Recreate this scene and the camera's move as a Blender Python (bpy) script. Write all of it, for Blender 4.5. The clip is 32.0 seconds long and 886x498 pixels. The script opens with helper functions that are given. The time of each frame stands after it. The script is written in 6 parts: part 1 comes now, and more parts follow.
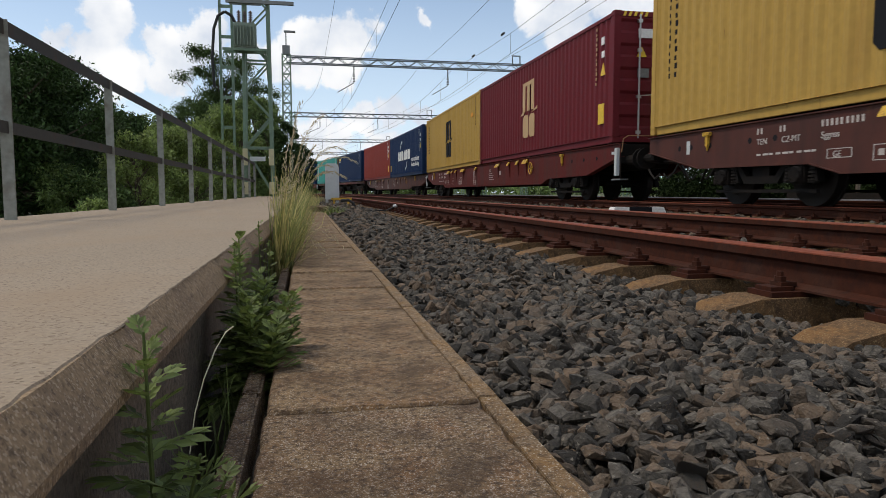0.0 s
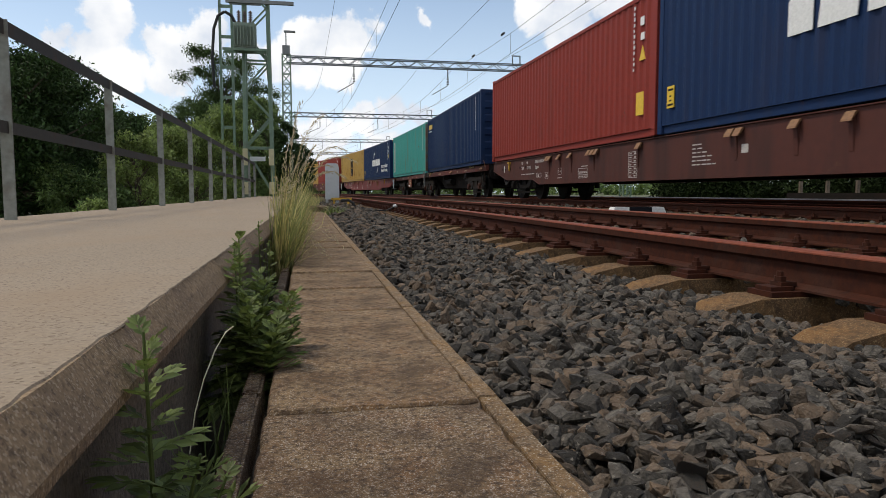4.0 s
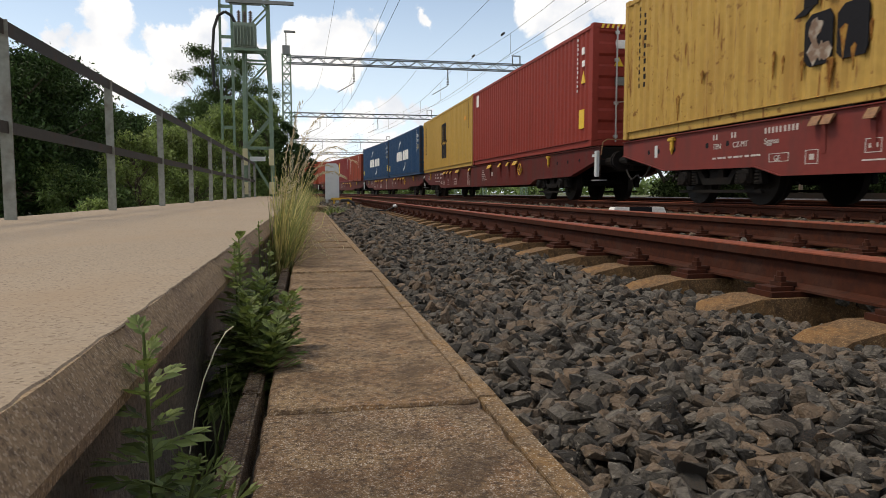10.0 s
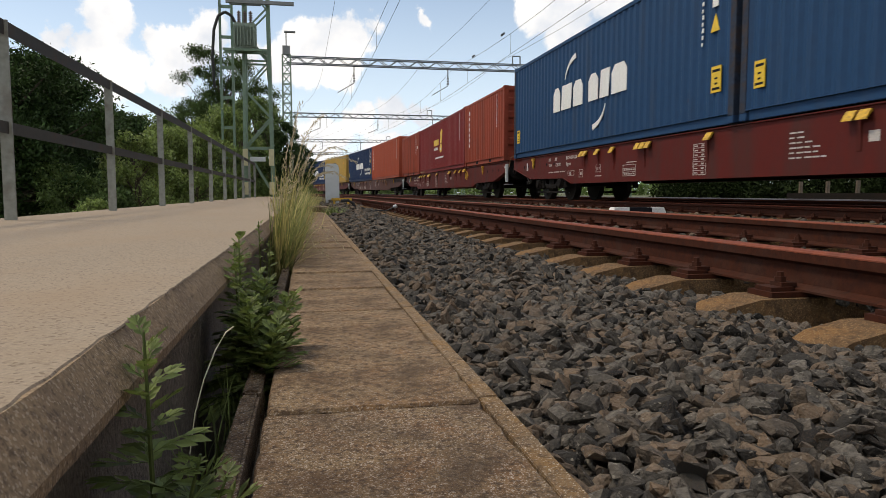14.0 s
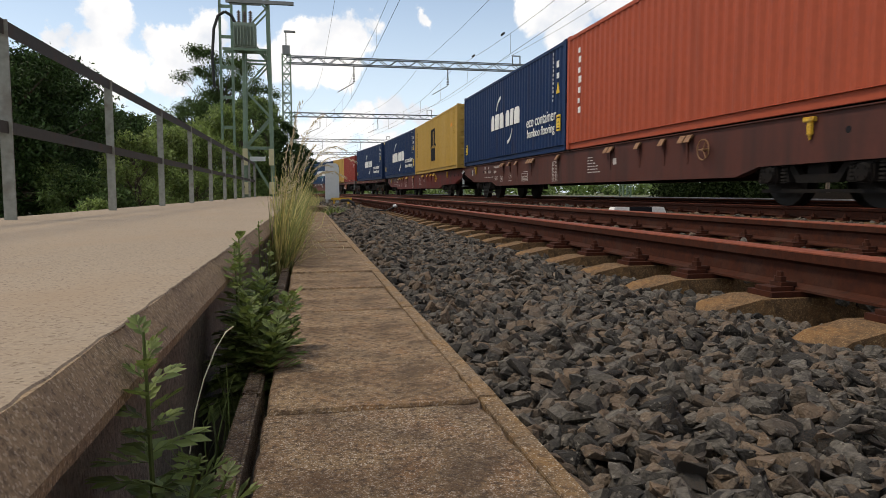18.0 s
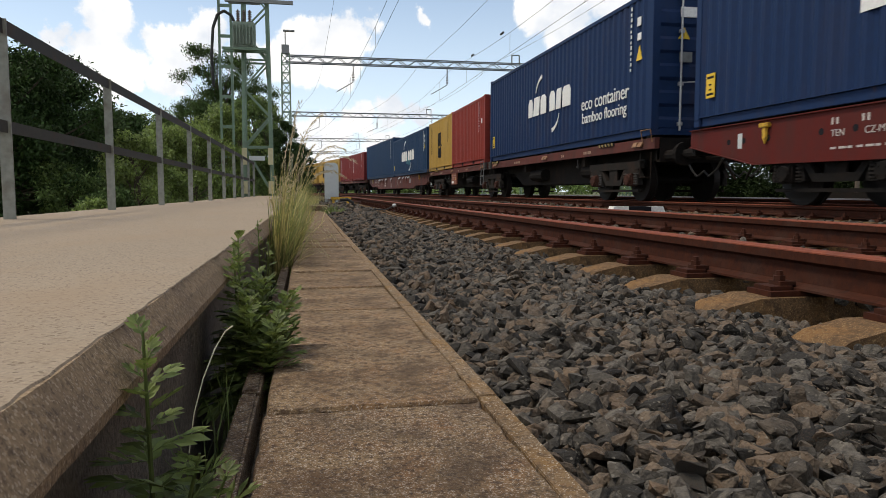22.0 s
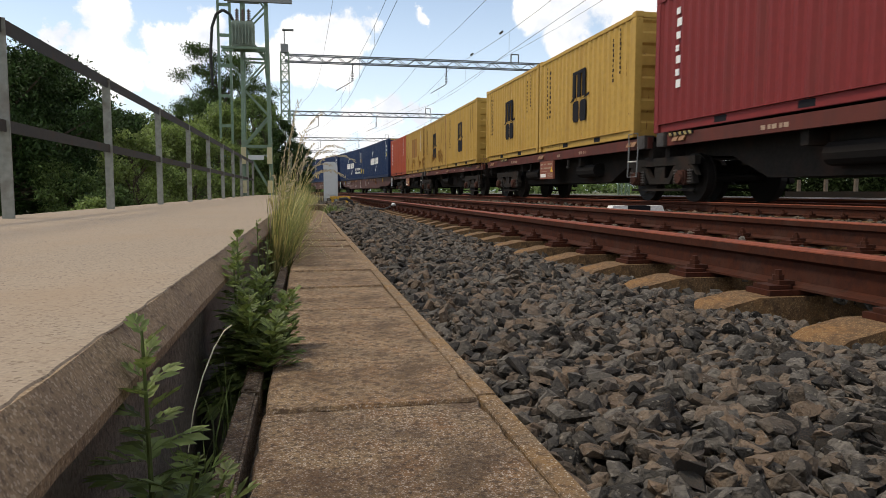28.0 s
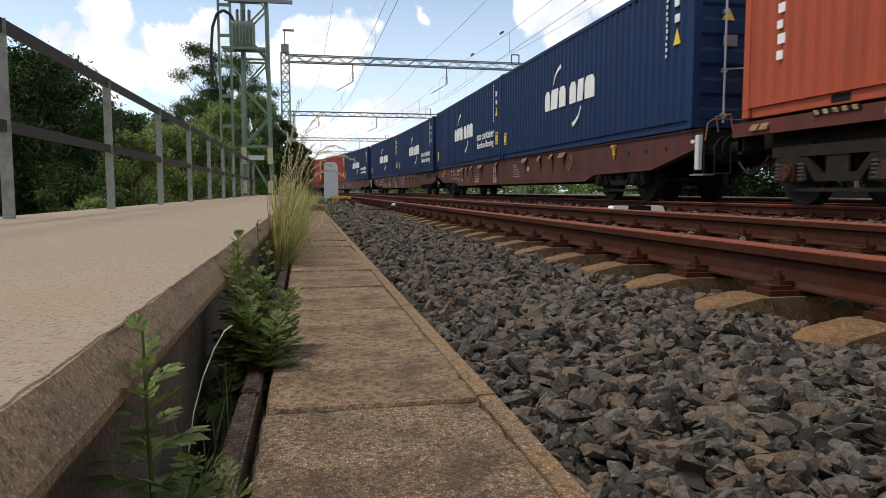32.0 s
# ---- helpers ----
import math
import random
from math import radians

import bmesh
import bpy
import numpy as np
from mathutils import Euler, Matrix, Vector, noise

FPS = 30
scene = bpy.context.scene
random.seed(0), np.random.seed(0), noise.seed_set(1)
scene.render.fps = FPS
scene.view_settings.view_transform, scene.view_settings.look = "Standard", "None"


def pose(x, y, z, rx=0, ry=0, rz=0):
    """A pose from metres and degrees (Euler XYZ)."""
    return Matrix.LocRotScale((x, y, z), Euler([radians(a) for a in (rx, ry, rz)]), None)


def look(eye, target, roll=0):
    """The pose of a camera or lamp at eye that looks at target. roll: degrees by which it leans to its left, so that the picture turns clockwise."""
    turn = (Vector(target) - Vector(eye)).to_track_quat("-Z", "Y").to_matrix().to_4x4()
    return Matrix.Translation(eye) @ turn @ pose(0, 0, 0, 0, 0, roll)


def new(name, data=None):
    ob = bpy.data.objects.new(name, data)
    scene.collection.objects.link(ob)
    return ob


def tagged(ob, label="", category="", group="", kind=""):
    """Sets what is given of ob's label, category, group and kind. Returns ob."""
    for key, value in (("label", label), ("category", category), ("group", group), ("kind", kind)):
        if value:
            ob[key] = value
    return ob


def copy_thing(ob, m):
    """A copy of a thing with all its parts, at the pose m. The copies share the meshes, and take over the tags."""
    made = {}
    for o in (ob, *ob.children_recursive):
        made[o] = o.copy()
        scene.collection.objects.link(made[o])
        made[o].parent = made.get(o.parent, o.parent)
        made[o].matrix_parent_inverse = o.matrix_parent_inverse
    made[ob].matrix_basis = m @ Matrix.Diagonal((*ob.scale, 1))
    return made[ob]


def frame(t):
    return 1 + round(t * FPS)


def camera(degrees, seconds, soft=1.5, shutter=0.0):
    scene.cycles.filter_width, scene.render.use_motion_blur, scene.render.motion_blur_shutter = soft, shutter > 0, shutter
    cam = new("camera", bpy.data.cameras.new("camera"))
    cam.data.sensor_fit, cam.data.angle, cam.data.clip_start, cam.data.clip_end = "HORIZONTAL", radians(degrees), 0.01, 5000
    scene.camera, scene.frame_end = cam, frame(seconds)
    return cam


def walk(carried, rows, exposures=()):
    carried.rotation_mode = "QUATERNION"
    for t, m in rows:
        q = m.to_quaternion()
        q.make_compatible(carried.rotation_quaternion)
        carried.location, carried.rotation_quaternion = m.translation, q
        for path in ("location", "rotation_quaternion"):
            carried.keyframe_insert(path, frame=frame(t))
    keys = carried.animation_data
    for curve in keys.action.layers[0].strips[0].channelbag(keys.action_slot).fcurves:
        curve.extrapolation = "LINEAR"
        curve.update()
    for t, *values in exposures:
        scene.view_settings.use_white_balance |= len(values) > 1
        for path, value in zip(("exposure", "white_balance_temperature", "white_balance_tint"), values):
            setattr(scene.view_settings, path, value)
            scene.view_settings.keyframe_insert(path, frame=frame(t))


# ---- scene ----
cam = camera(65.6, 32.0, soft=0.6, shutter=0.1)
EYE = (0.0, 0.0, 0.367)


def aim(yaw, pitch):
    a, b = radians(yaw), radians(pitch)
    return look(EYE, (math.sin(a) * 10, math.cos(a) * 10, EYE[2] - math.tan(b) * 10))


walk(cam, [(t, aim(11.19 + dy, 4.70 + dp)) for t, dy, dp in (
    (0, 0, 0), (4, 0, 0), (11, 0, 0), (12, -0.06, -0.07), (13.5, -0.02, -0.04), (15, 0, 0), (19, 0, 0), (21.5, 0.06, 0.06), (24, 0, 0.01),
    (26.5, 0.06, 0.06), (28.5, 0.13, 0.13), (31, 0.13, 0.14), (32, 0.09, 0.1))],
     exposures=((0, -.1, 6500, 10), (3, -.08, 6520, 10), (6, .1, 6850, 10), (10, .12, 7050, 11), (13, .08, 7000, 11), (17, .09, 6980, 11), (22, .12, 6850, 10), (25, .18, 6950, 11), (29, .22, 6850, 11), (32, .18, 6750, 11)))

# ---- light ----
SUN_EL, SUN_AZ = 58.0, 292.0   # degrees; azimuth clockwise from +y
world = bpy.data.worlds.new("sky")
scene.world = world
world.use_nodes = True


def direction(px, py):
    """Unit vector through a place of the view, for laying out the clouds."""
    f = 784 / math.tan(radians(32.8))
    v = aim(11.19, 4.70).to_3x3() @ Vector(((px - 784) / f, (441 - py) / f, -1))
    return v.normalized()


def make_sky():
    nt = world.node_tree
    nt.nodes.clear()
    N = lambda kind: nt.nodes.new("ShaderNode" + kind)
    L = nt.links.new
    out, bg, sky = N("OutputWorld"), N("Background"), N("TexSky")
    sky.sky_type, sky.sun_disc = "NISHITA", False
    sky.sun_elevation, sky.sun_rotation = radians(SUN_EL), radians(SUN_AZ)
    sky.air_density, sky.dust_density, sky.ozone_density = 1.0, 0.6, 1.5
    co = N("TexCoord")
    n1, n2 = N("TexNoise"), N("TexNoise")
    for n, sc, det in ((n1, 7.0, 9.0), (n2, 2.6, 4.0)):
        n.inputs["Scale"].default_value, n.inputs["Detail"].default_value, n.inputs["Roughness"].default_value = sc, det, 0.58
        L(co.outputs["Generated"], n.inputs["Vector"])

    def math_node(op, a, b=None, clamp=False):
        m = N("Math")
        m.operation, m.use_clamp = op, clamp
        for k, v in ((0, a), (1, b)):
            if v is None:
                continue
            if isinstance(v, (int, float)):
                m.inputs[k].default_value = v
            else:
                L(v, m.inputs[k])
        return m.outputs[0]

    wn = N("TexNoise")
    wn.inputs["Scale"].default_value, wn.inputs["Detail"].default_value, wn.inputs["Roughness"].default_value = 11.0, 7.0, .62
    L(co.outputs["Generated"], wn.inputs["Vector"])
    w1, w2, w3 = N("VectorMath"), N("VectorMath"), N("VectorMath")
    w1.operation, w2.operation, w3.operation = "SUBTRACT", "SCALE", "ADD"
    L(wn.outputs["Color"], w1.inputs[0])
    w1.inputs[1].default_value = (.5, .5, .5)
    L(w1.outputs[0], w2.inputs[0])
    w2.inputs["Scale"].default_value = .1
    L(w2.outputs[0], w3.inputs[0])
    L(co.outputs["Generated"], w3.inputs[1])
    warped = w3.outputs[0]
    # heaps of cumulus: centre on the view, radius in degrees
    heaps = ((182, 40, 3.5, 1.0), (150, 82, 2.6, .9), (100, 72, 2.3, .9), (170, 118, 2.9, .9), (240, 122, 2.3, .8), (330, 95, 3.1, 1.0), (283, 70, 2.0, .8), (368, 72, 2.8, .95),
             (315, 138, 2.6, .8), (430, 100, 2.8, .9), (600, 68, 3.5, 1.0), (545, 72, 3.0, 1.0), (510, 112, 3.2, .9), (595, 118, 2.9, .9), (642, 40, 2.0, .8), (700, 188, 2.8, .9), (640, 205, 2.6, .8),
             (745, 192, 2.0, .8), (758, 38, 1.0, .62), (955, 12, 2.6, .9), (1015, -12, 4.6, 1.0), (1010, 48, 2.8, .9), (1130, -40, 6.0, 1.0), (560, 262, 4.0, .9), (690, 268, 3.8, .7), (1400, 100, 7.0, .9))
    total = None
    for px, py, deg, w in heaps:
        d = N("VectorMath")
        d.operation = "DISTANCE"
        L(warped, d.inputs[0])
        d.inputs[1].default_value = direction(px, py)
        m = N("MapRange")
        m.interpolation_type = "SMOOTHSTEP"
        m.inputs["From Min"].default_value, m.inputs["From Max"].default_value = radians(deg) * 1.25, 0.0
        m.inputs["To Max"].default_value = w
        L(d.outputs["Value"], m.inputs["Value"])
        total = m.outputs[0] if total is None else math_node("MAXIMUM", total, m.outputs[0])
    sep = N("SeparateXYZ")
    L(co.outputs["Generated"], sep.inputs[0])
    # outside the view the same scattered heaps go on
    spread = N("MapRange")
    L(n2.outputs["Fac"], spread.inputs["Value"])
    for k, v in (("From Min", .42), ("From Max", .56), ("To Min", 0.0), ("To Max", .95)):
        spread.inputs[k].default_value = v
    away = N("VectorMath")
    away.operation = "DISTANCE"
    L(co.outputs["Generated"], away.inputs[0])
    away.inputs[1].default_value = direction(784, 200)
    gate = N("MapRange")
    L(away.outputs["Value"], gate.inputs["Value"])
    gate.inputs["From Min"].default_value, gate.inputs["From Max"].default_value = .62, .8
    total = math_node("MAXIMUM", total, math_node("MULTIPLY", spread.outputs[0], gate.outputs[0]))
    fine = math_node("MULTIPLY", math_node("SUBTRACT", n1.outputs["Fac"], .5), 1.8)
    mask = N("MapRange")
    mask.interpolation_type = "SMOOTHSTEP"
    L(math_node("ADD", total, fine), mask.inputs["Value"])
    mask.inputs["From Min"].default_value, mask.inputs["From Max"].default_value = .32, .57
    # body shading of the clouds: brighter crowns, greyer bases
    n3 = N("TexNoise")
    n3.inputs["Scale"].default_value, n3.inputs["Detail"].default_value = 14.0, 6.0
    L(co.outputs["Generated"], n3.inputs["Vector"])
    ramp = N("ValToRGB")
    ramp.color_ramp.elements[0].position, ramp.color_ramp.elements[0].color = .36, (5.6, 6.1, 6.9, 1)
    ramp.color_ramp.elements[1].position, ramp.color_ramp.elements[1].color = .66, (8.5, 8.5, 8.5, 1)
    L(n3.outputs["Fac"], ramp.inputs["Fac"])
    haze = N("MapRange")
    L(sep.outputs["Z"], haze.inputs["Value"])
    for k, v in (("From Min", 0.0), ("From Max", .34), ("To Min", .78), ("To Max", .03)):
        haze.inputs[k].default_value = v
    veil = N("MixRGB")
    L(haze.outputs[0], veil.inputs["Fac"])
    L(sky.outputs[0], veil.inputs["Color1"])
    veil.inputs["Color2"].default_value = (6.7, 8.0, 9.5, 1)
    mix = N("MixRGB")
    L(mask.outputs[0], mix.inputs["Fac"])
    L(veil.outputs[0], mix.inputs["Color1"])
    L(ramp.outputs[0], mix.inputs["Color2"])
    L(mix.outputs[0], bg.inputs["Color"])
    bg.inputs["Strength"].default_value = 0.13
    L(bg.outputs[0], out.inputs["Surface"])


make_sky()
sun = new("sun", bpy.data.lights.new("sun", "SUN"))
sun.data.energy, sun.data.angle, sun.data.color = 1.9, radians(11), (1, .89, .72)
a, b = radians(SUN_AZ), radians(SUN_EL)
sun.matrix_world = look((0, 0, 50), Vector((0, 0, 50)) - Vector((math.sin(a) * math.cos(b), math.cos(a) * math.cos(b), math.sin(b))))

# ---- materials ----
MATS = {}


def mat(name, base, rough=.8, metal=0.0, grain=40.0, amount=.25, stain=None, stain_scale=2.0, stain_at=(.5, .7), bump=.2, bump_dist=.004,
        dirt=None, dirt_scale=2.0, dirt_at=(.5, .7), per=None, per_amount=.35, speck=None, speck_scale=300.0, speck_at=(.72, .95), drip=None, drip_at=(.62, .7), mottle=None, mottle_scale=70.0, mottle_at=(.46, .62), streak=False, spec=.5, trans=0.0):
    """A procedural surface: base colour, fine grain, a second scale of stains, specks and relief. per: 'object' or 'island' varies pieces."""
    if name in MATS:
        return MATS[name]
    m = bpy.data.materials.new(name)
    MATS[name] = m
    m.use_nodes = True
    nt = m.node_tree
    nt.nodes.clear()
    N = lambda kind: nt.nodes.new("ShaderNode" + kind)
    L = nt.links.new
    out, bs, co = N("OutputMaterial"), N("BsdfPrincipled"), N("TexCoord")
    L(bs.outputs[0], out.inputs[0])
    bs.inputs["Metallic"].default_value = metal
    bs.inputs["Specular IOR Level"].default_value = spec

    def tex(scale, detail=5.0, stretch=None):
        n = N("TexNoise")
        n.inputs["Scale"].default_value, n.inputs["Detail"].default_value = scale, detail
        if stretch:
            mp = N("Mapping")
            mp.inputs["Scale"].default_value = stretch
            L(co.outputs["Object"], mp.inputs["Vector"])
            L(mp.outputs[0], n.inputs["Vector"])
        else:
            L(co.outputs["Object"], n.inputs["Vector"])
        return n

    g = tex(grain)
    mr = N("MapRange")
    L(g.outputs["Fac"], mr.inputs["Value"])
    mr.inputs["From Min"].default_value, mr.inputs["From Max"].default_value = .25, .75
    mr.inputs["To Min"].default_value, mr.inputs["To Max"].default_value = 1 - amount, 1 + amount
    vm = N("VectorMath")
    vm.operation = "SCALE"
    vm.inputs[0].default_value = base[:3]
    L(mr.outputs[0], vm.inputs["Scale"])
    col = vm.outputs[0]
    if per:
        src = N("ObjectInfo").outputs["Random"] if per == "object" else N("NewGeometry").outputs["Random Per Island"]
        mp = N("MapRange")
        L(src, mp.inputs["Value"])
        mp.inputs["To Min"].default_value, mp.inputs["To Max"].default_value = 1 - per_amount, 1 + per_amount
        v2 = N("VectorMath")
        v2.operation = "SCALE"
        L(col, v2.inputs[0])
        L(mp.outputs[0], v2.inputs["Scale"])
        col = v2.outputs[0]
        if stain and per == "island":
            w = N("MapRange")
            mul = N("Math")
            mul.operation = "MULTIPLY"
            L(src, mul.inputs[0])
            mul.inputs[1].default_value = 7.31
            fr = N("Math")
            fr.operation = "FRACT"
            L(mul.outputs[0], fr.inputs[0])
            L(fr.outputs[0], w.inputs["Value"])
            w.inputs["From Min"].default_value, w.inputs["From Max"].default_value, w.inputs["To Max"].default_value = stain_at[0], stain_at[1], .85
            mx = N("MixRGB")
            L(w.outputs[0], mx.inputs["Fac"])
            L(col, mx.inputs["Color1"])
            mx.inputs["Color2"].default_value = (*stain, 1)
            col = mx.outputs[0]
    if stain and per != "island":
        s = tex(stain_scale, 8.0, (1, 1, .16) if streak else None)
        w = N("MapRange")
        L(s.outputs["Fac"], w.inputs["Value"])
        w.inputs["From Min"].default_value, w.inputs["From Max"].default_value = stain_at
        w.inputs["To Max"].default_value = .8
        mx = N("MixRGB")
        L(w.outputs[0], mx.inputs["Fac"])
        L(col, mx.inputs["Color1"])
        mx.inputs["Color2"].default_value = (*stain, 1)
        col = mx.outputs[0]
    if speck:
        v = N("TexVoronoi")
        v.inputs["Scale"].default_value = speck_scale
        L(co.outputs["Object"], v.inputs["Vector"])
        sp = N("SeparateColor")
        L(v.outputs["Color"], sp.inputs[0])
        w = N("MapRange")
        L(sp.outputs[0], w.inputs["Value"])
        w.inputs["From Min"].default_value, w.inputs["From Max"].default_value, w.inputs["To Max"].default_value = speck_at[0], speck_at[1], .75
        mx = N("MixRGB")
        L(w.outputs[0], mx.inputs["Fac"])
        L(col, mx.inputs["Color1"])
        mx.inputs["Color2"].default_value = (*speck, 1)
        col = mx.outputs[0]
    if dirt:
        s = tex(dirt_scale, 9.0)
        s.inputs["Roughness"].default_value = .65
        w = N("MapRange")
        L(s.outputs["Fac"], w.inputs["Value"])
        w.inputs["From Min"].default_value, w.inputs["From Max"].default_value = dirt_at
        w.inputs["To Max"].default_value = .75
        mx = N("MixRGB")
        L(w.outputs[0], mx.inputs["Fac"])
        L(col, mx.inputs["Color1"])
        mx.inputs["Color2"].default_value = (*dirt, 1)
        col = mx.outputs[0]
    if mottle:
        s = tex(mottle_scale, 7.0)
        s.inputs["Roughness"].default_value = .7
        w = N("MapRange")
        L(s.outputs["Fac"], w.inputs["Value"])
        w.inputs["From Min"].default_value, w.inputs["From Max"].default_value = mottle_at
        w.inputs["To Max"].default_value = .82
        mx = N("MixRGB")
        L(w.outputs[0], mx.inputs["Fac"])
        L(col, mx.inputs["Color1"])
        mx.inputs["Color2"].default_value = (*mottle, 1)
        col = mx.outputs[0]
    if drip:
        s = tex(2.4, 9.0, (4.5, 4.5, .45))
        s.inputs["Roughness"].default_value = .62
        w = N("MapRange")
        L(s.outputs["Fac"], w.inputs["Value"])
        w.inputs["From Min"].default_value, w.inputs["From Max"].default_value = drip_at
        w.inputs["To Max"].default_value = .9
        mx = N("MixRGB")
        L(w.outputs[0], mx.inputs["Fac"])
        L(col, mx.inputs["Color1"])
        mx.inputs["Color2"].default_value = (*drip, 1)
        col = mx.outputs[0]
    L(col, bs.inputs["Base Color"])
    r = N("MapRange")
    L(g.outputs["Fac"], r.inputs["Value"])
    r.inputs["To Min"].default_value, r.inputs["To Max"].default_value = max(0, rough - .12), min(1, rough + .12)
    L(r.outputs[0], bs.inputs["Roughness"])
    if bump:
        bp = N("Bump")
        bp.inputs["Strength"].default_value, bp.inputs["Distance"].default_value = bump, bump_dist
        L(tex(grain * 1.7).outputs["Fac"], bp.inputs["Height"])
        L(bp.outputs[0], bs.inputs["Normal"])
    if trans:
        tr, ms = N("BsdfTranslucent"), N("MixShader")
        L(col, tr.inputs["Color"])
        ms.inputs[0].default_value = trans
        L(bs.outputs[0], ms.inputs[1])
        L(tr.outputs[0], ms.inputs[2])
        L(ms.outputs[0], out.inputs[0])
    return m


def paint(name, base, **kw):
    """Weathered container or wagon paint with streaks of dirt or rust."""
    a = dict(rough=.58, spec=.16, dirt=(.11, .05, .03), dirt_scale=2.3, dirt_at=(.67, .73), grain=9.0, amount=.1, stain=(base[0] * .55 + .03, base[1] * .5 + .02, base[2] * .5 + .015), stain_scale=2.2, stain_at=(.52, .85), streak=True, bump=.08, bump_dist=.01)
    a.update(kw)
    return mat(name, base, **a)


YELLOW = paint("container_yellow", (.45, .285, .07), stain=(.33, .19, .05), drip=(.22, .11, .03), drip_at=(.68, .73))
RUSTY_YELLOW = paint("container_yellow_rusty", (.45, .285, .075), stain=(.3, .15, .04), stain_at=(.5, .78), dirt=(.13, .045, .014), dirt_scale=4.5, dirt_at=(.595, .655), drip=(.17, .06, .016), drip_at=(.59, .66))
SPOTTED_YELLOW = paint("container_yellow_spotted", (.46, .29, .072), stain=(.33, .19, .05), dirt=(.12, .04, .016), dirt_scale=5, dirt_at=(.645, .68), drip=(.16, .06, .02), drip_at=(.64, .69))
RUST_RUN = mat("rust_run", (.2, .085, .022), .9, spec=.1, grain=16, amount=.4, stain=(.38, .22, .055), stain_scale=9, stain_at=(.45, .6), bump=.1)
RUSTED_YELLOW = mat("rusted_yellow_post", (.34, .2, .06), .85, spec=.2, grain=18, amount=.3, stain=(.14, .06, .025), stain_scale=5, stain_at=(.5, .62), bump=.3)
BLUE_POST = mat("rusted_blue_post", (.028, .04, .065), .85, spec=.2, grain=18, amount=.3, stain=(.06, .042, .035), stain_scale=4, stain_at=(.48, .62), bump=.3)
MAROON = paint("container_maroon", (0.1368, 0.01584, 0.0216))
CRIMSON = paint("container_crimson", (.198, .03, .03))
WORN_ORANGE = paint("container_worn_orange", (.29, .057, .031), stain=(.15, .04, .026), stain_at=(.46, .72), drip=(.36, .12, .075), drip_at=(.64, .72))
RED = paint("container_red", (0.2497, 0.03927, 0.02856))
ORANGE = paint("container_orange_red", (0.3744, 0.07776, 0.03888))
BLUE = paint("container_blue", (.0096, .0285, .087))
BLUE2 = paint("container_faded_blue", (.0168, .057, .135), stain=(.04, .06, .095))
BLUE3 = paint("container_dull_blue", (.0158, .046, .108), stain=(.045, .06, .085))
NAVY = paint("container_navy", (.0096, .028, .083))
TEAL = paint("container_teal", (.058, .318, .28), stain=(.17, .13, .06), stain_at=(.56, .76), dirt=(.16, .06, .03), dirt_scale=2.6, dirt_at=(.64, .69), drip=(.2, .13, .06), drip_at=(.65, .75))
RUST_POST = mat("rusted_post_paint", (.15, .085, .055), .85, grain=14, amount=.35, stain=(.075, .18, .15), stain_scale=3, stain_at=(.5, .62), bump=.3)
WHITE = mat("white_marking", (.78, .78, .76), .6, grain=30, amount=.12, bump=0)
BLACK = mat("black_marking", (.014, .014, .017), .8, spec=.12, grain=30, amount=.2, bump=0)
GOLD = mat("yellow_sticker", (.75, .5, .03), .5, grain=30, amount=.12, bump=0)
FADED = mat("faded_writing", (.36, .26, .19), .7, spec=.2, grain=40, amount=.3, stain=(.2, .09, .06), stain_scale=8, stain_at=(.5, .65), bump=0)
PALE = mat("tan_marking", (.5, .33, .16), .6, grain=30, amount=.12, bump=0)
STEEL = mat("galvanised_bar", (.5, .5, .5), .45, .6, grain=25, amount=.15, bump=.1)
WAGON_RED = paint("wagon_red", (0.104, 0.01469, 0.01104), stain=(.05, .03, .025), stain_at=(.45, .8))
WAGON_FADED = paint("wagon_faded_red", (0.1805, 0.0375, 0.0315), stain=(.08, .04, .035), stain_at=(.45, .8))
WAGON_DARK = paint("wagon_brown", (0.09, 0.0336, 0.026), stain=(.03, .022, .02), stain_at=(.45, .8))
# Near-black iron: the deep shade under the wagons is put into the colour
SHADED_IRON = mat("deep_shade_iron", (.0105, .0092, .0085), .85, spec=.12, grain=20, amount=.35, stain=(.02, .014, .011), bump=.3)
WAGON_RUST = paint("wagon_oxide_red", (.115, .033, .025), stain=(.05, .028, .024), stain_at=(.42, .75))
# Dusty underframe tone; shade beneath the wagons is added to the colour
UNDER = mat("shade_darkened_dust", (.019, .0165, .0145), .9, .0, spec=.15, grain=20, amount=.35, stain=(.037, .022, .016), bump=.3)
AXLE = mat("rusty_axle_box", (.062, .026, .018), .85, spec=.15, grain=20, amount=.35, stain=(.03, .02, .016), stain_scale=9, bump=.3)
BEAM = mat("dark_gantry_steel", (.1, .118, .13), .6, .2, grain=12, amount=.2, bump=.05)
WORN_WHITE = mat("worn_white_marking", (.5, .46, .43), .7, spec=.2, grain=45, amount=.25, bump=0)
# Wheel steel, its colour lowered for the shade under the wagons
WHEEL = mat("wheel_steel", (0.0154, 0.0126, 0.0112), .6, .5, grain=25, amount=.3, bump=.1)
YELLOW_STEEL = mat("yellow_lock_paint", (.6, .36, .03), .6, grain=25, amount=.2, stain=(.2, .1, .03), stain_scale=20, bump=.1)
TAN_STEEL = mat("worn_tan_lock_paint", (0.238, 0.12, 0.054), .7, grain=25, amount=.25, stain=(.14, .07, .04), stain_scale=20, bump=.1)
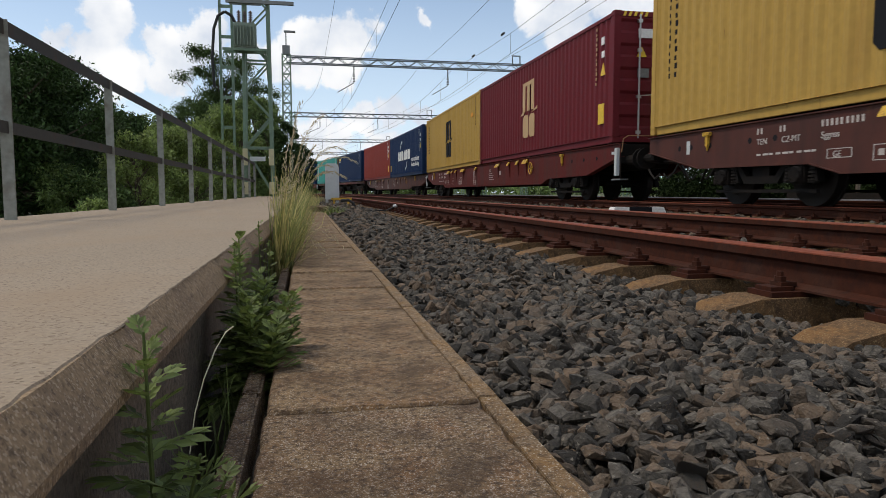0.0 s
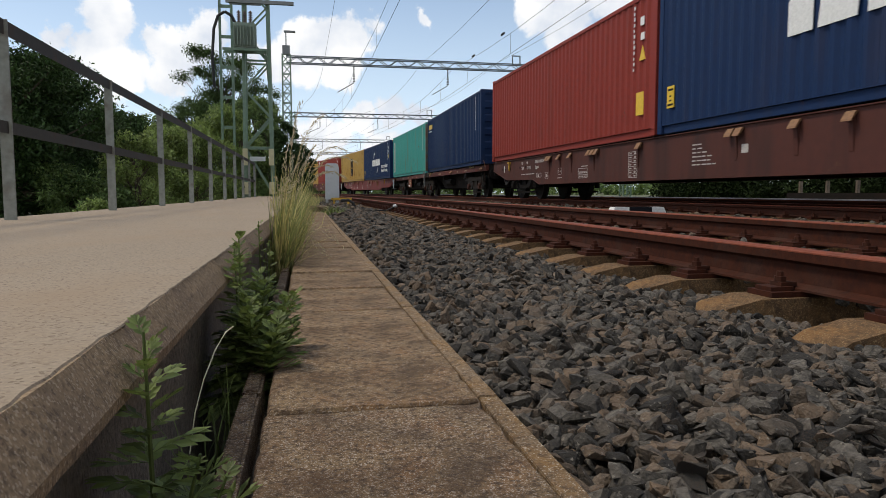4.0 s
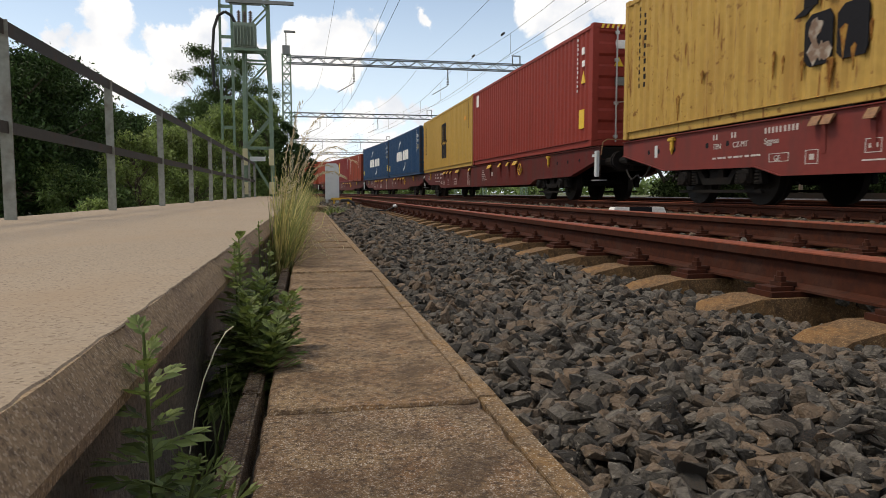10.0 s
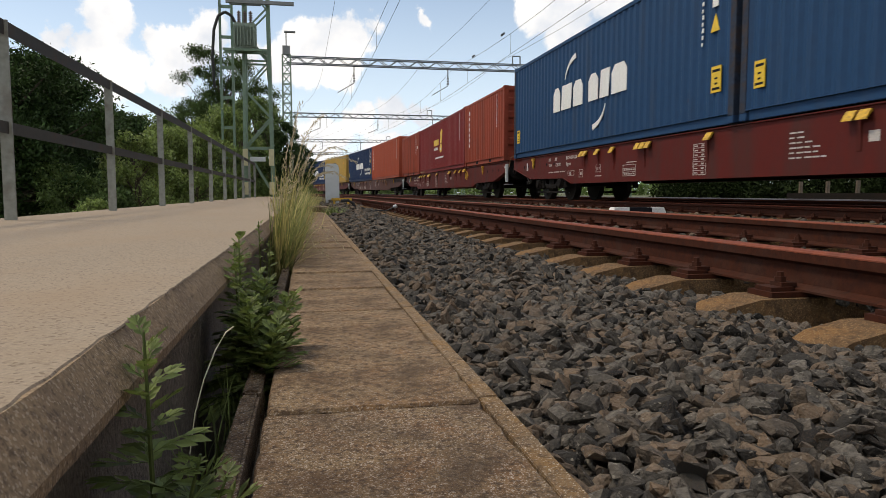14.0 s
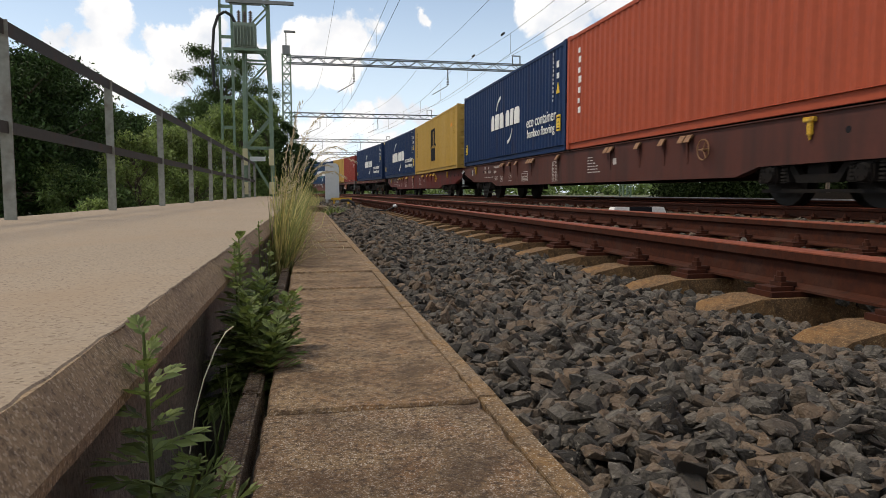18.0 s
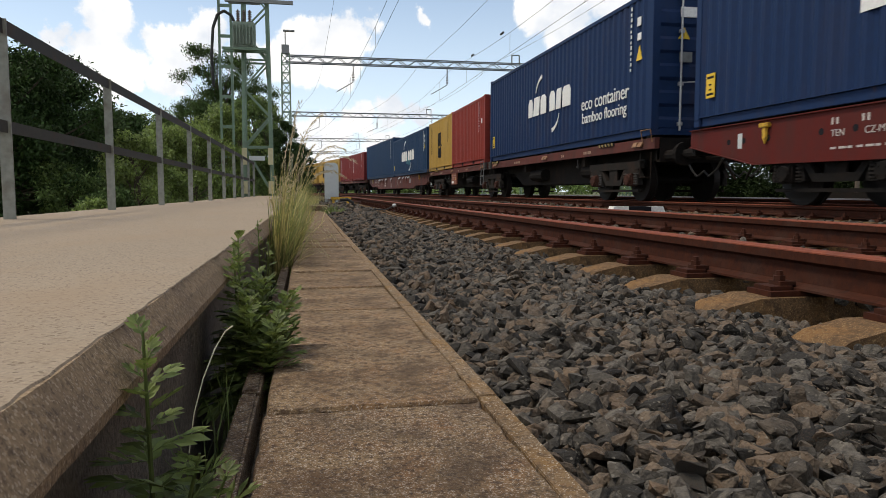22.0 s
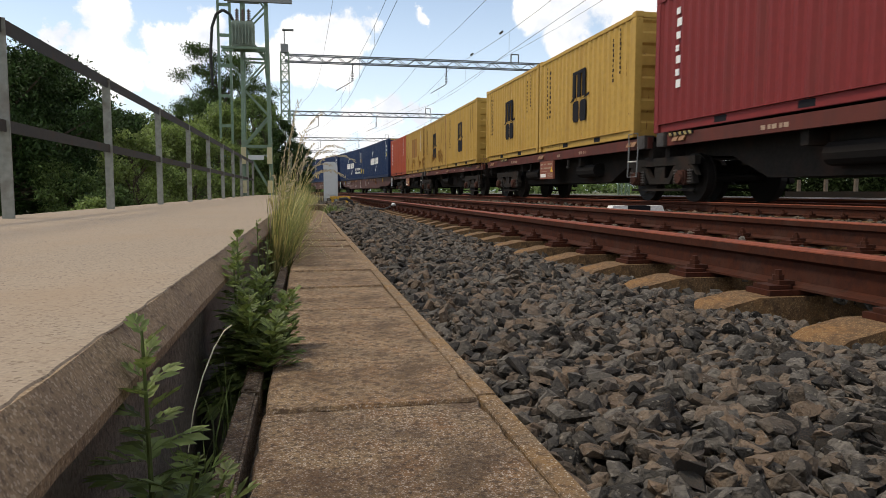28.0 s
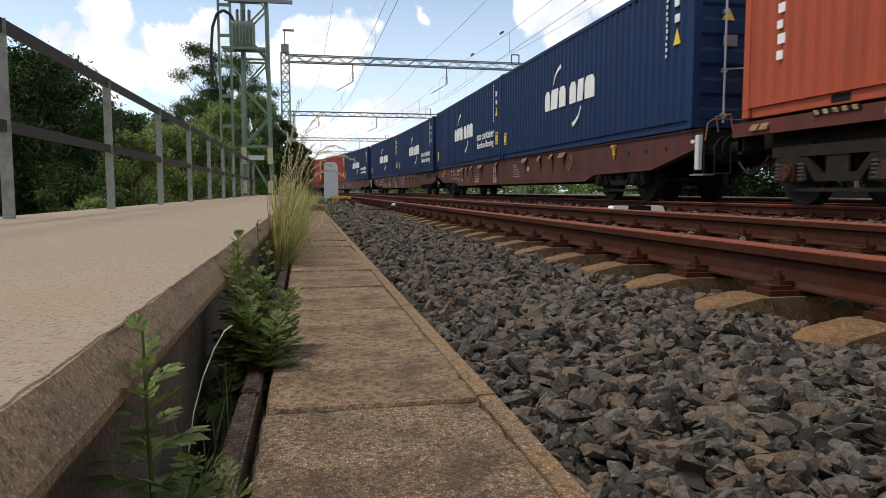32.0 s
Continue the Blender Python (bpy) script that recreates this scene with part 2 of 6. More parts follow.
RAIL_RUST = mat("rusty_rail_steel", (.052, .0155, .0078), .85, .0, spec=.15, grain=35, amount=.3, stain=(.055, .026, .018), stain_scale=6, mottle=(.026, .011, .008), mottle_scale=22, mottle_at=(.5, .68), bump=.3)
# Brighter rust for the head's top: the light it catches is in the colour
RAIL_TOP = mat("rail_head_lit_rust", (.195, .053, .027), .65, .0, spec=.2, grain=35, amount=.25, stain=(.13, .042, .026), stain_scale=8, bump=.15)
RAIL_SHINY = mat("polished_rail_head", (.22, .21, .2), .5, .8, grain=20, amount=.12, bump=.05)
SLEEPER = mat("stained_concrete_sleeper", (.138, .08, .038), .9, spec=.2, grain=90, amount=.4, stain=(.22, .115, .042), stain_scale=7, stain_at=(.47, .66), bump=.8, bump_dist=.006, mottle=(.06, .037, .021), mottle_scale=32, mottle_at=(.47, .64), speck=(.34, .23, .12), speck_scale=380, speck_at=(.8, .95))
STONE = mat("basalt_ballast", (.072, .064, .0535), .8, grain=90, amount=.5, per="island", per_amount=.7, stain=(.175, .118, .074), stain_at=(.48, 1.05), speck=(.2, .18, .15), speck_scale=260, speck_at=(.95, .99), mottle=(.024, .022, .02), mottle_scale=60, mottle_at=(.5, .66), bump=1.0, bump_dist=.006, spec=.3)
STONE_ONE = mat("basalt_stone", (.066, .0585, .0495), .8, grain=90, amount=.5, per="object", per_amount=.7, stain=(.15, .1, .068), stain_scale=10, stain_at=(.52, .72), mottle=(.024, .022, .02), mottle_scale=60, mottle_at=(.5, .66), bump=1.0, bump_dist=.006, spec=.3)
GRAVEL = mat("ballast_fines", (.07, .061, .051), .95, grain=45, amount=.5, stain=(.1, .07, .05), stain_scale=1.4, bump=1.0, bump_dist=.02)
SLAB = mat("aged_slab_concrete", (.215, .149, .087), .92, spec=.2, dirt=(.06, .04, .027), dirt_scale=7, dirt_at=(.42, .64), grain=230, amount=.6, per="object", per_amount=.16, stain=(.2, .11, .055), stain_scale=11, stain_at=(.42, .68), bump=1.0, bump_dist=.004, mottle=(.055, .037, .026), mottle_scale=85, mottle_at=(.49, .6), speck=(.56, .49, .42), speck_scale=480, speck_at=(.74, .92))
SLAB_PALE = mat("dry_slab_concrete", (.275, .19, .109), .92, spec=.2, dirt=(.085, .057, .036), dirt_scale=7, dirt_at=(.42, .64), grain=230, amount=.6, per="object", per_amount=.16, stain=(.25, .142, .068), stain_scale=11, stain_at=(.42, .68), bump=1.0, bump_dist=.004, mottle=(.075, .05, .034), mottle_scale=60, mottle_at=(.47, .6), speck=(.52, .45, .38), speck_scale=480, speck_at=(.78, .93))
KERB = mat("lichened_kerb_concrete", (.2, .138, .083), .92, spec=.2, grain=200, amount=.5, per="object", per_amount=.14, stain=(.25, .14, .05), stain_scale=8, stain_at=(.44, .66), bump=.9, bump_dist=.004, mottle=(.075, .05, .032), mottle_scale=55, mottle_at=(.5, .62), speck=(.5, .44, .36), speck_scale=480, speck_at=(.82, .95))
PLATFORM = mat("washed_platform_concrete", (.3, .243, .18), .93, spec=.2, dirt=(.3, .222, .15), dirt_scale=2.6, dirt_at=(.48, .75), grain=160, amount=.3, stain=(.33, .265, .195), stain_scale=1.1, stain_at=(.42, .75), bump=.35, bump_dist=.002, mottle=(.2, .15, .105), mottle_scale=85, mottle_at=(.55, .7), speck=(.12, .09, .068), speck_scale=270, speck_at=(.88, .95))
EDGE = mat("pebbled_edge_concrete", (.27, .193, .12), .95, spec=.2, grain=190, amount=.4, stain=(.19, .135, .092), stain_scale=9, bump=.45, bump_dist=.002, mottle=(.11, .078, .055), mottle_scale=100, mottle_at=(.52, .64), speck=(.42, .33, .24), speck_scale=420, speck_at=(.78, .94))
# Darker mottled concrete of the wall, trough bed and fence posts
WALLC = mat("dark_mottled_concrete", (.2, .162, .125), .95, dirt=(.08, .065, .05), dirt_scale=7, dirt_at=(.42, .72), grain=90, amount=.45, stain=(.13, .108, .085), stain_scale=4, bump=.8, bump_dist=.005, mottle=(.075, .06, .046), mottle_scale=95, mottle_at=(.48, .62))
# Post paint, lightened for the light that the posts catch
RAILING = mat("grey_railing_paint", (0.247, 0.2535, 0.2275), .7, spec=.3, grain=30, amount=.2, stain=(.13, .1, .08), stain_scale=8, stain_at=(.55, .75), bump=.15)
MAST = mat("green_mast_paint", (0.1488, 0.223, 0.1538), .6, grain=10, amount=.15, stain=(.13, .17, .13), stain_scale=3, bump=.05)
# Same paint as the posts, darkened: the rails' shaded faces are in the colour
RAIL_DARK = mat("shaded_railing_bar", (.055, .052, .046), .75, spec=.3, grain=30, amount=.25, stain=(.08, .05, .035), stain_scale=8, stain_at=(.55, .75), bump=.15)
GREY = mat("grey_steel", (.2, .21, .21), .6, .3, grain=15, amount=.2, bump=.05)
DARKWIRE = mat("dark_wire", (.05, .05, .052), .6, .4, grain=10, amount=.1, bump=0)
CABINET = mat("light_grey_enamel", (.55, .58, .58), .5, grain=8, amount=.06, bump=0)
RUBBER = mat("black_rubber", (.02, .02, .02), .7, grain=20, amount=.2, bump=.1)
GRASS_G = mat("ground_grass", (.085, .1, .04), .95, grain=9, amount=.45, stain=(.17, .15, .08), stain_scale=.25, bump=.6, bump_dist=.05)
LEAF_D = mat("dark_leaf", (.034, .064, .018), .7, spec=.2, grain=6, amount=.25, per="island", per_amount=.55, bump=0, trans=.14)
LEAF_A = mat("feathery_leaf", (.06, .098, .03), .7, spec=.2, grain=6, amount=.25, per="island", per_amount=.5, bump=0, trans=.3)
LEAF_M = mat("mid_leaf", (.12, .18, .048), .6, grain=6, amount=.25, per="island", per_amount=.5, bump=0, trans=.3)
LEAF_L = mat("light_leaf", (0.18, 0.246, 0.066), .6, grain=6, amount=.25, per="island", per_amount=.45, bump=0, trans=.3)
WEED = mat("weed_leaf", (.145, .192, .052), .6, grain=60, amount=.3, per="island", per_amount=.5, bump=0, trans=.35)
STRAW = mat("dry_grass", (.5, .43, .17), .7, grain=60, amount=.2, per="island", per_amount=.4, stain=(.13, .17, .05), stain_at=(.35, .8), bump=0, trans=.35)
SEED = mat("grass_seed_head", (.46, .39, .25), .8, grain=90, amount=.3, per="island", per_amount=.35, bump=0, trans=.3)
BARK = mat("bark", (.075, .058, .042), .95, grain=22, amount=.45, bump=.8, bump_dist=.02)

# ---- mesh tools ----
def box(bm, x0, x1, y0, y1, z0, z1, m=None, bevel=0.0):
    vs = [bm.verts.new(Vector(p) if m is None else m @ Vector(p)) for p in (
        (x0, y0, z0), (x1, y0, z0), (x1, y1, z0), (x0, y1, z0), (x0, y0, z1), (x1, y0, z1), (x1, y1, z1), (x0, y1, z1))]
    fs = [bm.faces.new([vs[i] for i in q]) for q in ((3, 2, 1, 0), (4, 5, 6, 7), (0, 1, 5, 4), (1, 2, 6, 5), (2, 3, 7, 6), (3, 0, 4, 7))]
    if bevel:
        bmesh.ops.bevel(bm, geom=list({e for f in fs for e in f.edges}), offset=bevel, segments=2, affect="EDGES", clamp_overlap=True)
    return bm


def rod(bm, p0, p1, r, seg=6, r2=None):
    p0, p1 = Vector(p0), Vector(p1)
    d = p1 - p0
    q = d.to_track_quat("Z", "Y")
    r2 = r if r2 is None else r2
    rings = []
    for p, rr in ((p0, r), (p1, r2)):
        rings.append([bm.verts.new(p + q @ Vector((math.cos(k * math.tau / seg) * rr, math.sin(k * math.tau / seg) * rr, 0))) for k in range(seg)])
    for k in range(seg):
        bm.faces.new((rings[0][k], rings[0][(k + 1) % seg], rings[1][(k + 1) % seg], rings[1][k]))
    bm.faces.new(rings[0][::-1])
    bm.faces.new(rings[1])
    return bm


def tube(bm, pts, r, seg=6, r2=None):
    """One bent round tube through the points."""
    pts = [Vector(p) for p in pts]
    n = len(pts)
    rings = []
    for i, p in enumerate(pts):
        d = (pts[min(i + 1, n - 1)] - pts[max(i - 1, 0)]).normalized()
        s = d.cross(Vector((.31, .87, .38))).normalized()
        u = d.cross(s)
        rr = r if r2 is None else r + (r2 - r) * i / (n - 1)
        rings.append([bm.verts.new(p + (s * math.cos(k * math.tau / seg) + u * math.sin(k * math.tau / seg)) * rr) for k in range(seg)])
    for a, b in zip(rings, rings[1:]):
        for k in range(seg):
            bm.faces.new((a[k], a[(k + 1) % seg], b[(k + 1) % seg], b[k]))
    bm.faces.new(rings[0][::-1])
    bm.faces.new(rings[-1])
    return bm


def bar(bm, p0, p1, w, t, up=(0, 0, 1)):
    """A flat or square bar from p0 to p1."""
    p0, p1 = Vector(p0), Vector(p1)
    d = (p1 - p0).normalized()
    s = d.cross(Vector(up))
    s = s.normalized() if s.length > 1e-4 else Vector((1, 0, 0))
    u = s.cross(d)
    vs = [bm.verts.new(p + s * a * w / 2 + u * c * t / 2) for p in (p0, p1) for a, c in ((-1, -1), (1, -1), (1, 1), (-1, 1))]
    for q in ((0, 1, 2, 3), (7, 6, 5, 4), (0, 4, 5, 1), (1, 5, 6, 2), (2, 6, 7, 3), (3, 7, 4, 0)):
        bm.faces.new([vs[i] for i in q])
    return bm


def prism(bm, pts, x0, x1, axis="x"):
    """A closed outline pushed through from x0 to x1 along an axis; outline points are the other two coordinates."""
    def at(u, p):
        return (u, p[0], p[1]) if axis == "x" else (p[0], u, p[1]) if axis == "y" else (p[0], p[1], u)
    a = [bm.verts.new(at(x0, p)) for p in pts]
    b = [bm.verts.new(at(x1, p)) for p in pts]
    n = len(pts)
    bm.faces.new(a[::-1])
    bm.faces.new(b)
    for k in range(n):
        bm.faces.new((a[k], a[(k + 1) % n], b[(k + 1) % n], b[k]))
    return bm


def mesh_of(bm, name, material, smooth=False):
    bmesh.ops.recalc_face_normals(bm, faces=bm.faces)
    me = bpy.data.meshes.new(name)
    bm.to_mesh(me)
    bm.free()
    me.materials.append(material)
    if smooth:
        me.polygons.foreach_set("use_smooth", [True] * len(me.polygons))
    return me


def part(name, bm, material, parent=None, label="", smooth=False, m=None):
    """Links a bmesh, or a mesh that is there already, as one object under a thing or part."""
    me = bm if isinstance(bm, bpy.types.Mesh) else mesh_of(bm, name, material, smooth)
    ob = new(name, me)
    if parent is not None:
        ob.parent = parent
    if m is not None:
        ob.matrix_basis = m
    if label:
        ob["label"] = label
    return ob


def thing(name, label, category, m=None, group="", kind=""):
    ob = tagged(new(name), label, category, group, kind)
    if m is not None:
        ob.matrix_basis = m
    return ob


def soup(name, verts, faces, material, parent=None, smooth=False):
    me = bpy.data.meshes.new(name)
    me.from_pydata(verts, [], faces)
    me.materials.append(material)
    if smooth:
        me.polygons.foreach_set("use_smooth", [True] * len(me.polygons))
    me.update()
    return part(name, me, material, parent)


B = bmesh.new

# ---- plan ----
SLAB_Z, CURVE_AT, CURVE_R = 0.0, 36.0, 290.0
NEAR_C, TRAIN_C = 2.70, 8.02
NEAR_RAIL, TRAIN_RAIL = .14, .165
PLAT_Z, PLAT_X = .219, -.2


def track(s, offset):
    """Place and heading on a line that runs beside the train's track at a constant offset; straight, then bending left."""
    if s <= CURVE_AT:
        return Vector((TRAIN_C + offset, s, 0)), 0.0
    a = (s - CURVE_AT) / CURVE_R
    r = CURVE_R + offset
    return Vector((TRAIN_C - CURVE_R + r * math.cos(a), CURVE_AT + r * math.sin(a), 0)), a


def sweep(profile, offset, z, s0, s1, bm=None):
    """A profile (offset sideways, height) swept along the track."""
    bm = bm or B()
    stops = [s0] + [s for s in (CURVE_AT + 6 * k for k in range(0, 90)) if s0 < s < s1] + [s1]
    rings = []
    for s in stops:
        rings.append([bm.verts.new(track(s, offset + p[0])[0] + Vector((0, 0, z + p[1]))) for p in profile])
    n = len(profile)
    for a, b in zip(rings, rings[1:]):
        for k in range(n):
            bm.faces.new((a[k], a[(k + 1) % n], b[(k + 1) % n], b[k]))
    bm.faces.new(rings[0])
    bm.faces.new(rings[-1][::-1])
    return bm


# ---- ground ----
def make_ground():
    bm = B()
    vs = {}
    xs = [-3000, -400, -60, -20, -8, -3.2, -1.9, 13, 16, 24, 60, 400, 3000]
    ys = [-3000, -300, -40, -12, 0, 15, 40, 90, 200, 500, 3000]
    for i, x in enumerate(xs):
        for j, y in enumerate(ys):
            z = -.3 if -2 < x < 14 else -.55 if x < 0 else -.45
            vs[i, j] = bm.verts.new((x, y, z))
    for i in range(len(xs) - 1):
        for j in range(len(ys) - 1):
            bm.faces.new((vs[i, j], vs[i + 1, j], vs[i + 1, j + 1], vs[i, j + 1]))
    tagged(part("ground", bm, GRASS_G), "dry green grassland beside the railway", "ground", kind="structure")
    # ballast bed
    prof = [(-7.69, -.08), (-7.0, -.1), (-6.3, -.16), (-4.2, -.15), (-3.3, -.07), (-2.2, -.07), (-1.5, -.03), (1.5, -.03), (2.4, -.09), (5.4, -.02), (5.8, -.3), (5.8, -.6), (-7.69, -.6)]
    tagged(part("ballast_bed", sweep(prof, 0, 0, -450, 170), GRAVEL), "dark grey crushed basalt ballast under the tracks", "ballast", kind="structure")


make_ground()


# ---- tracks ----
RAIL_PROFILE = [(-.0625, -.158), (.0625, -.158), (.0625, -.149), (.012, -.134), (.009, -.06), (.036, -.045), (.036, -.006), (.028, 0), (-.028, 0), (-.036, -.006), (-.036, -.045), (-.009, -.06), (-.012, -.134), (-.0625, -.149)]


def make_track(name, centre, z, cant, first, spacing, label, start=-8, end=170, head=RAIL_TOP):
    root = thing(name, label, "railway track", kind="structure")
    off = centre - TRAIN_C
    for side, dz in ((-1, 0), (1, cant)):
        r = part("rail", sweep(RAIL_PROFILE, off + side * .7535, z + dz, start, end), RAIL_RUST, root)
        # Thin strip of the lighter rust, sized to the lit top of the head
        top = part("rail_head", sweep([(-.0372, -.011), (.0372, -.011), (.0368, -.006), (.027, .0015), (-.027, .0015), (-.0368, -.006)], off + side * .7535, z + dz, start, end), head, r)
    # sleepers with sloping ends and seats for the rails
    bm = B()
    zt = z - .18
    for x0, x1, za, zb in ((-1.3, -1.24, -.14, -.085), (-1.24, -1.14, -.085, -.03), (-1.14, -1.0, -.03, .0), (-1.0, -.45, 0, 0), (-.45, .45, -.03, -.03), (.45, 1.02, cant, cant), (1.02, 1.3, cant, -.05)):
        q = [(x0, zt + za), (x1, zt + zb), (x1, zt - .2), (x0, zt - .2)]
        a = [bm.verts.new((p[0], -.125 if k > 1 else -.1, p[1])) for k, p in enumerate(q)]
        b = [bm.verts.new((p[0], .125 if k > 1 else .1, p[1])) for k, p in enumerate(q)]
        for k in range(4):
            bm.faces.new((a[k], a[(k + 1) % 4], b[(k + 1) % 4], b[k]))
        bm.faces.new(a[::-1])
        bm.faces.new(b)
    if head is RAIL_SHINY:
        one = [(v.co.copy()) for v in bm.verts]
        quads = [[v.index for v in f.verts] for f in bm.faces if [bm.verts.index_update()]]
        V, F = [], []
        for k in range(-8, 70):
            p, h = track(first + spacing * k, off)
            b, R = len(V), Matrix.Translation(p) @ Matrix.Rotation(h, 4, "Z")
            V += [(R @ c)[:] for c in one]
            F += [[i + b for i in q] for q in quads]
        soup("sleepers", V, F, SLEEPER, root)["kind"] = "stuff"
        return root
    sl = mesh_of(bm, "sleeper", SLEEPER)
    # rail fastening: base plate, two clamps, bolts
    bm = B()
    box(bm, -.19, .19, -.075, .075, -.182, -.1585)
    for s in (-1, 1):
        box(bm, s * .125 - .05, s * .125 + .05, -.05, .05, -.158, -.142)
        box(bm, s * .085 - .035, s * .085 + .035, -.035, .035, -.142, -.126)
        rod(bm, (s * .1, 0, -.14), (s * .1, 0, -.085), .014)
        rod(bm, (s * .1, 0, -.125), (s * .1, 0, -.105), .024)
    fa = mesh_of(bm, "fastening", RAIL_RUST)
    for k in range(-8, 70):
        s = first + spacing * k
        p, h = track(s, off)
        o = part("sleeper", sl, None, root, m=Matrix.Translation(p) @ Matrix.Rotation(h, 4, "Z"))
        if s < 24:
            for side, dz in ((-1, 0), (1, cant)):
                part("rail_fastening", fa, None, o, m=Matrix.Translation((side * .7535, 0, z + dz)))
    return root


make_track("near_track", NEAR_C, NEAR_RAIL, .026, 2.41, .6, "rusty siding rails on stained concrete sleepers")
make_track("train_track", TRAIN_C, TRAIN_RAIL, .0, 2.1, .6, "brown running rails under the freight train", -450, 480)
make_track("far_track", TRAIN_C + 4.3, .2, .0, 2.3, .6, "bright running rails of the track beyond the train", -40, 170, RAIL_SHINY)


# ---- ballast stones ----
def stone_shapes(n, seed):
    rnd = random.Random(seed)
    out = []
    for _ in range(n):
        bm = B()
        sx, sy, sz = rnd.uniform(.85, 1.5), rnd.uniform(.55, 1.0), rnd.uniform(.28, .72)
        for _ in range(16):
            v = Vector((rnd.gauss(0, 1), rnd.gauss(0, 1), rnd.gauss(0, 1)))
            v = v / (abs(v.x) ** 3.5 + abs(v.y) ** 3.5 + abs(v.z) ** 3.5) ** (1 / 3.5) * rnd.uniform(.8, 1.0)
            bm.verts.new((v.x * sx, v.y * sy, v.z * sz))
        r = bmesh.ops.convex_hull(bm, input=bm.verts)
        junk = [v for v in bm.verts if not v.link_faces]
        bmesh.ops.delete(bm, geom=junk, context="VERTS")
        out.append(bm)
    return out


def make_stones():
    rnd = random.Random(7)
    shapes = stone_shapes(30, 3)
    raw = [(np.array([v.co[:] for v in bm.verts]), [[v.index for v in f.verts] for f in bm.faces]) for bm in shapes if [bm.verts.index_update()] ]
    meshes = [mesh_of(bm, "stone", STONE_ONE) for bm in shapes]
    root = thing("ballast_stones", "loose sharp-edged grey and brown ballast stones", "ballast", kind="structure")
    verts, faces, base = [], [], 0
    single = 0
    places = []

    def field(x0, x1, y0, y1, size, dens, lift):
        n = int((x1 - x0) * (y1 - y0) * dens)
        for _ in range(n):
            places.append((rnd.uniform(x0, x1), rnd.uniform(y0, y1), size * min(1.7, max(.35, rnd.lognormvariate(-.12, .46))), lift))

    field(.36, 1.75, .45, 2.6, .0188, 3300, 1)
    field(.36, 1.9, 2.6, 6.0, .0205, 1800, 1)
    field(.36, 1.9, 6.0, 14.0, .025, 800, 1)
    field(.4, 2.0, 14.0, 34.0, .045, 130, 1)
    field(2.02, 3.38, 1.0, 8.0, .03, 520, 1)
    field(2.02, 3.38, 8.0, 20.0, .036, 200, 1)
    field(3.5, 4.1, 1.0, 9.0, .033, 300, 1)
    field(3.5, 7.2, 3.0, 16.0, .036, 150, 1)
    field(3.5, 7.2, 16.0, 34.0, .05, 45, 1)
    field(.36, 1.9, -3.5, .45, .03, 620, 1)
    field(2.02, 3.38, -3.5, 1.0, .03, 520, 1)
    field(3.5, 7.2, -3.5, 3.0, .036, 150, 1)
    for x, y, s, _ in places:
        # bed height: hollow beside the kerb, heaped between the sleepers
        hz = -.05 - max(0, min(x, 1.7) - 1.15) * .14 if x < 4.2 else -.07
        if .36 < x < .44:
            hz -= .02
        if 2.0 < x < 3.4:
            hz = -.062
        # keep the sleepers clear
        d = (y - 2.41) % .6
        if (1.38 < x < 2.02 or 3.38 < x < 4.0) and (d < .15 or d > .45):
            continue
        if abs(x - 1.9465) < .09 or abs(x - 3.4535) < .09:
            continue
        k = rnd.randrange(len(raw))
        R = Euler((rnd.gauss(0, .5), rnd.gauss(0, .5), rnd.uniform(0, 6.28))).to_matrix()
        z = hz + s * rnd.uniform(.0, .8)
        if single < 300 and .55 < y < 1.75 and .42 < x < 1.5:
            o = part("stone", meshes[k], None, root, m=Matrix.LocRotScale((x, y, z), R.to_quaternion(), (s, s, s)))
            single += 1
            continue
        v, f = raw[k]
        w = (v @ np.array(R).T) * s + np.array((x, y, z))
        verts.append(w)
        faces += [[i + base for i in q] for q in f]
        base += len(v)
    o = soup("loose_stones", np.concatenate(verts).tolist(), faces, STONE, root)
    o["kind"] = "stuff"


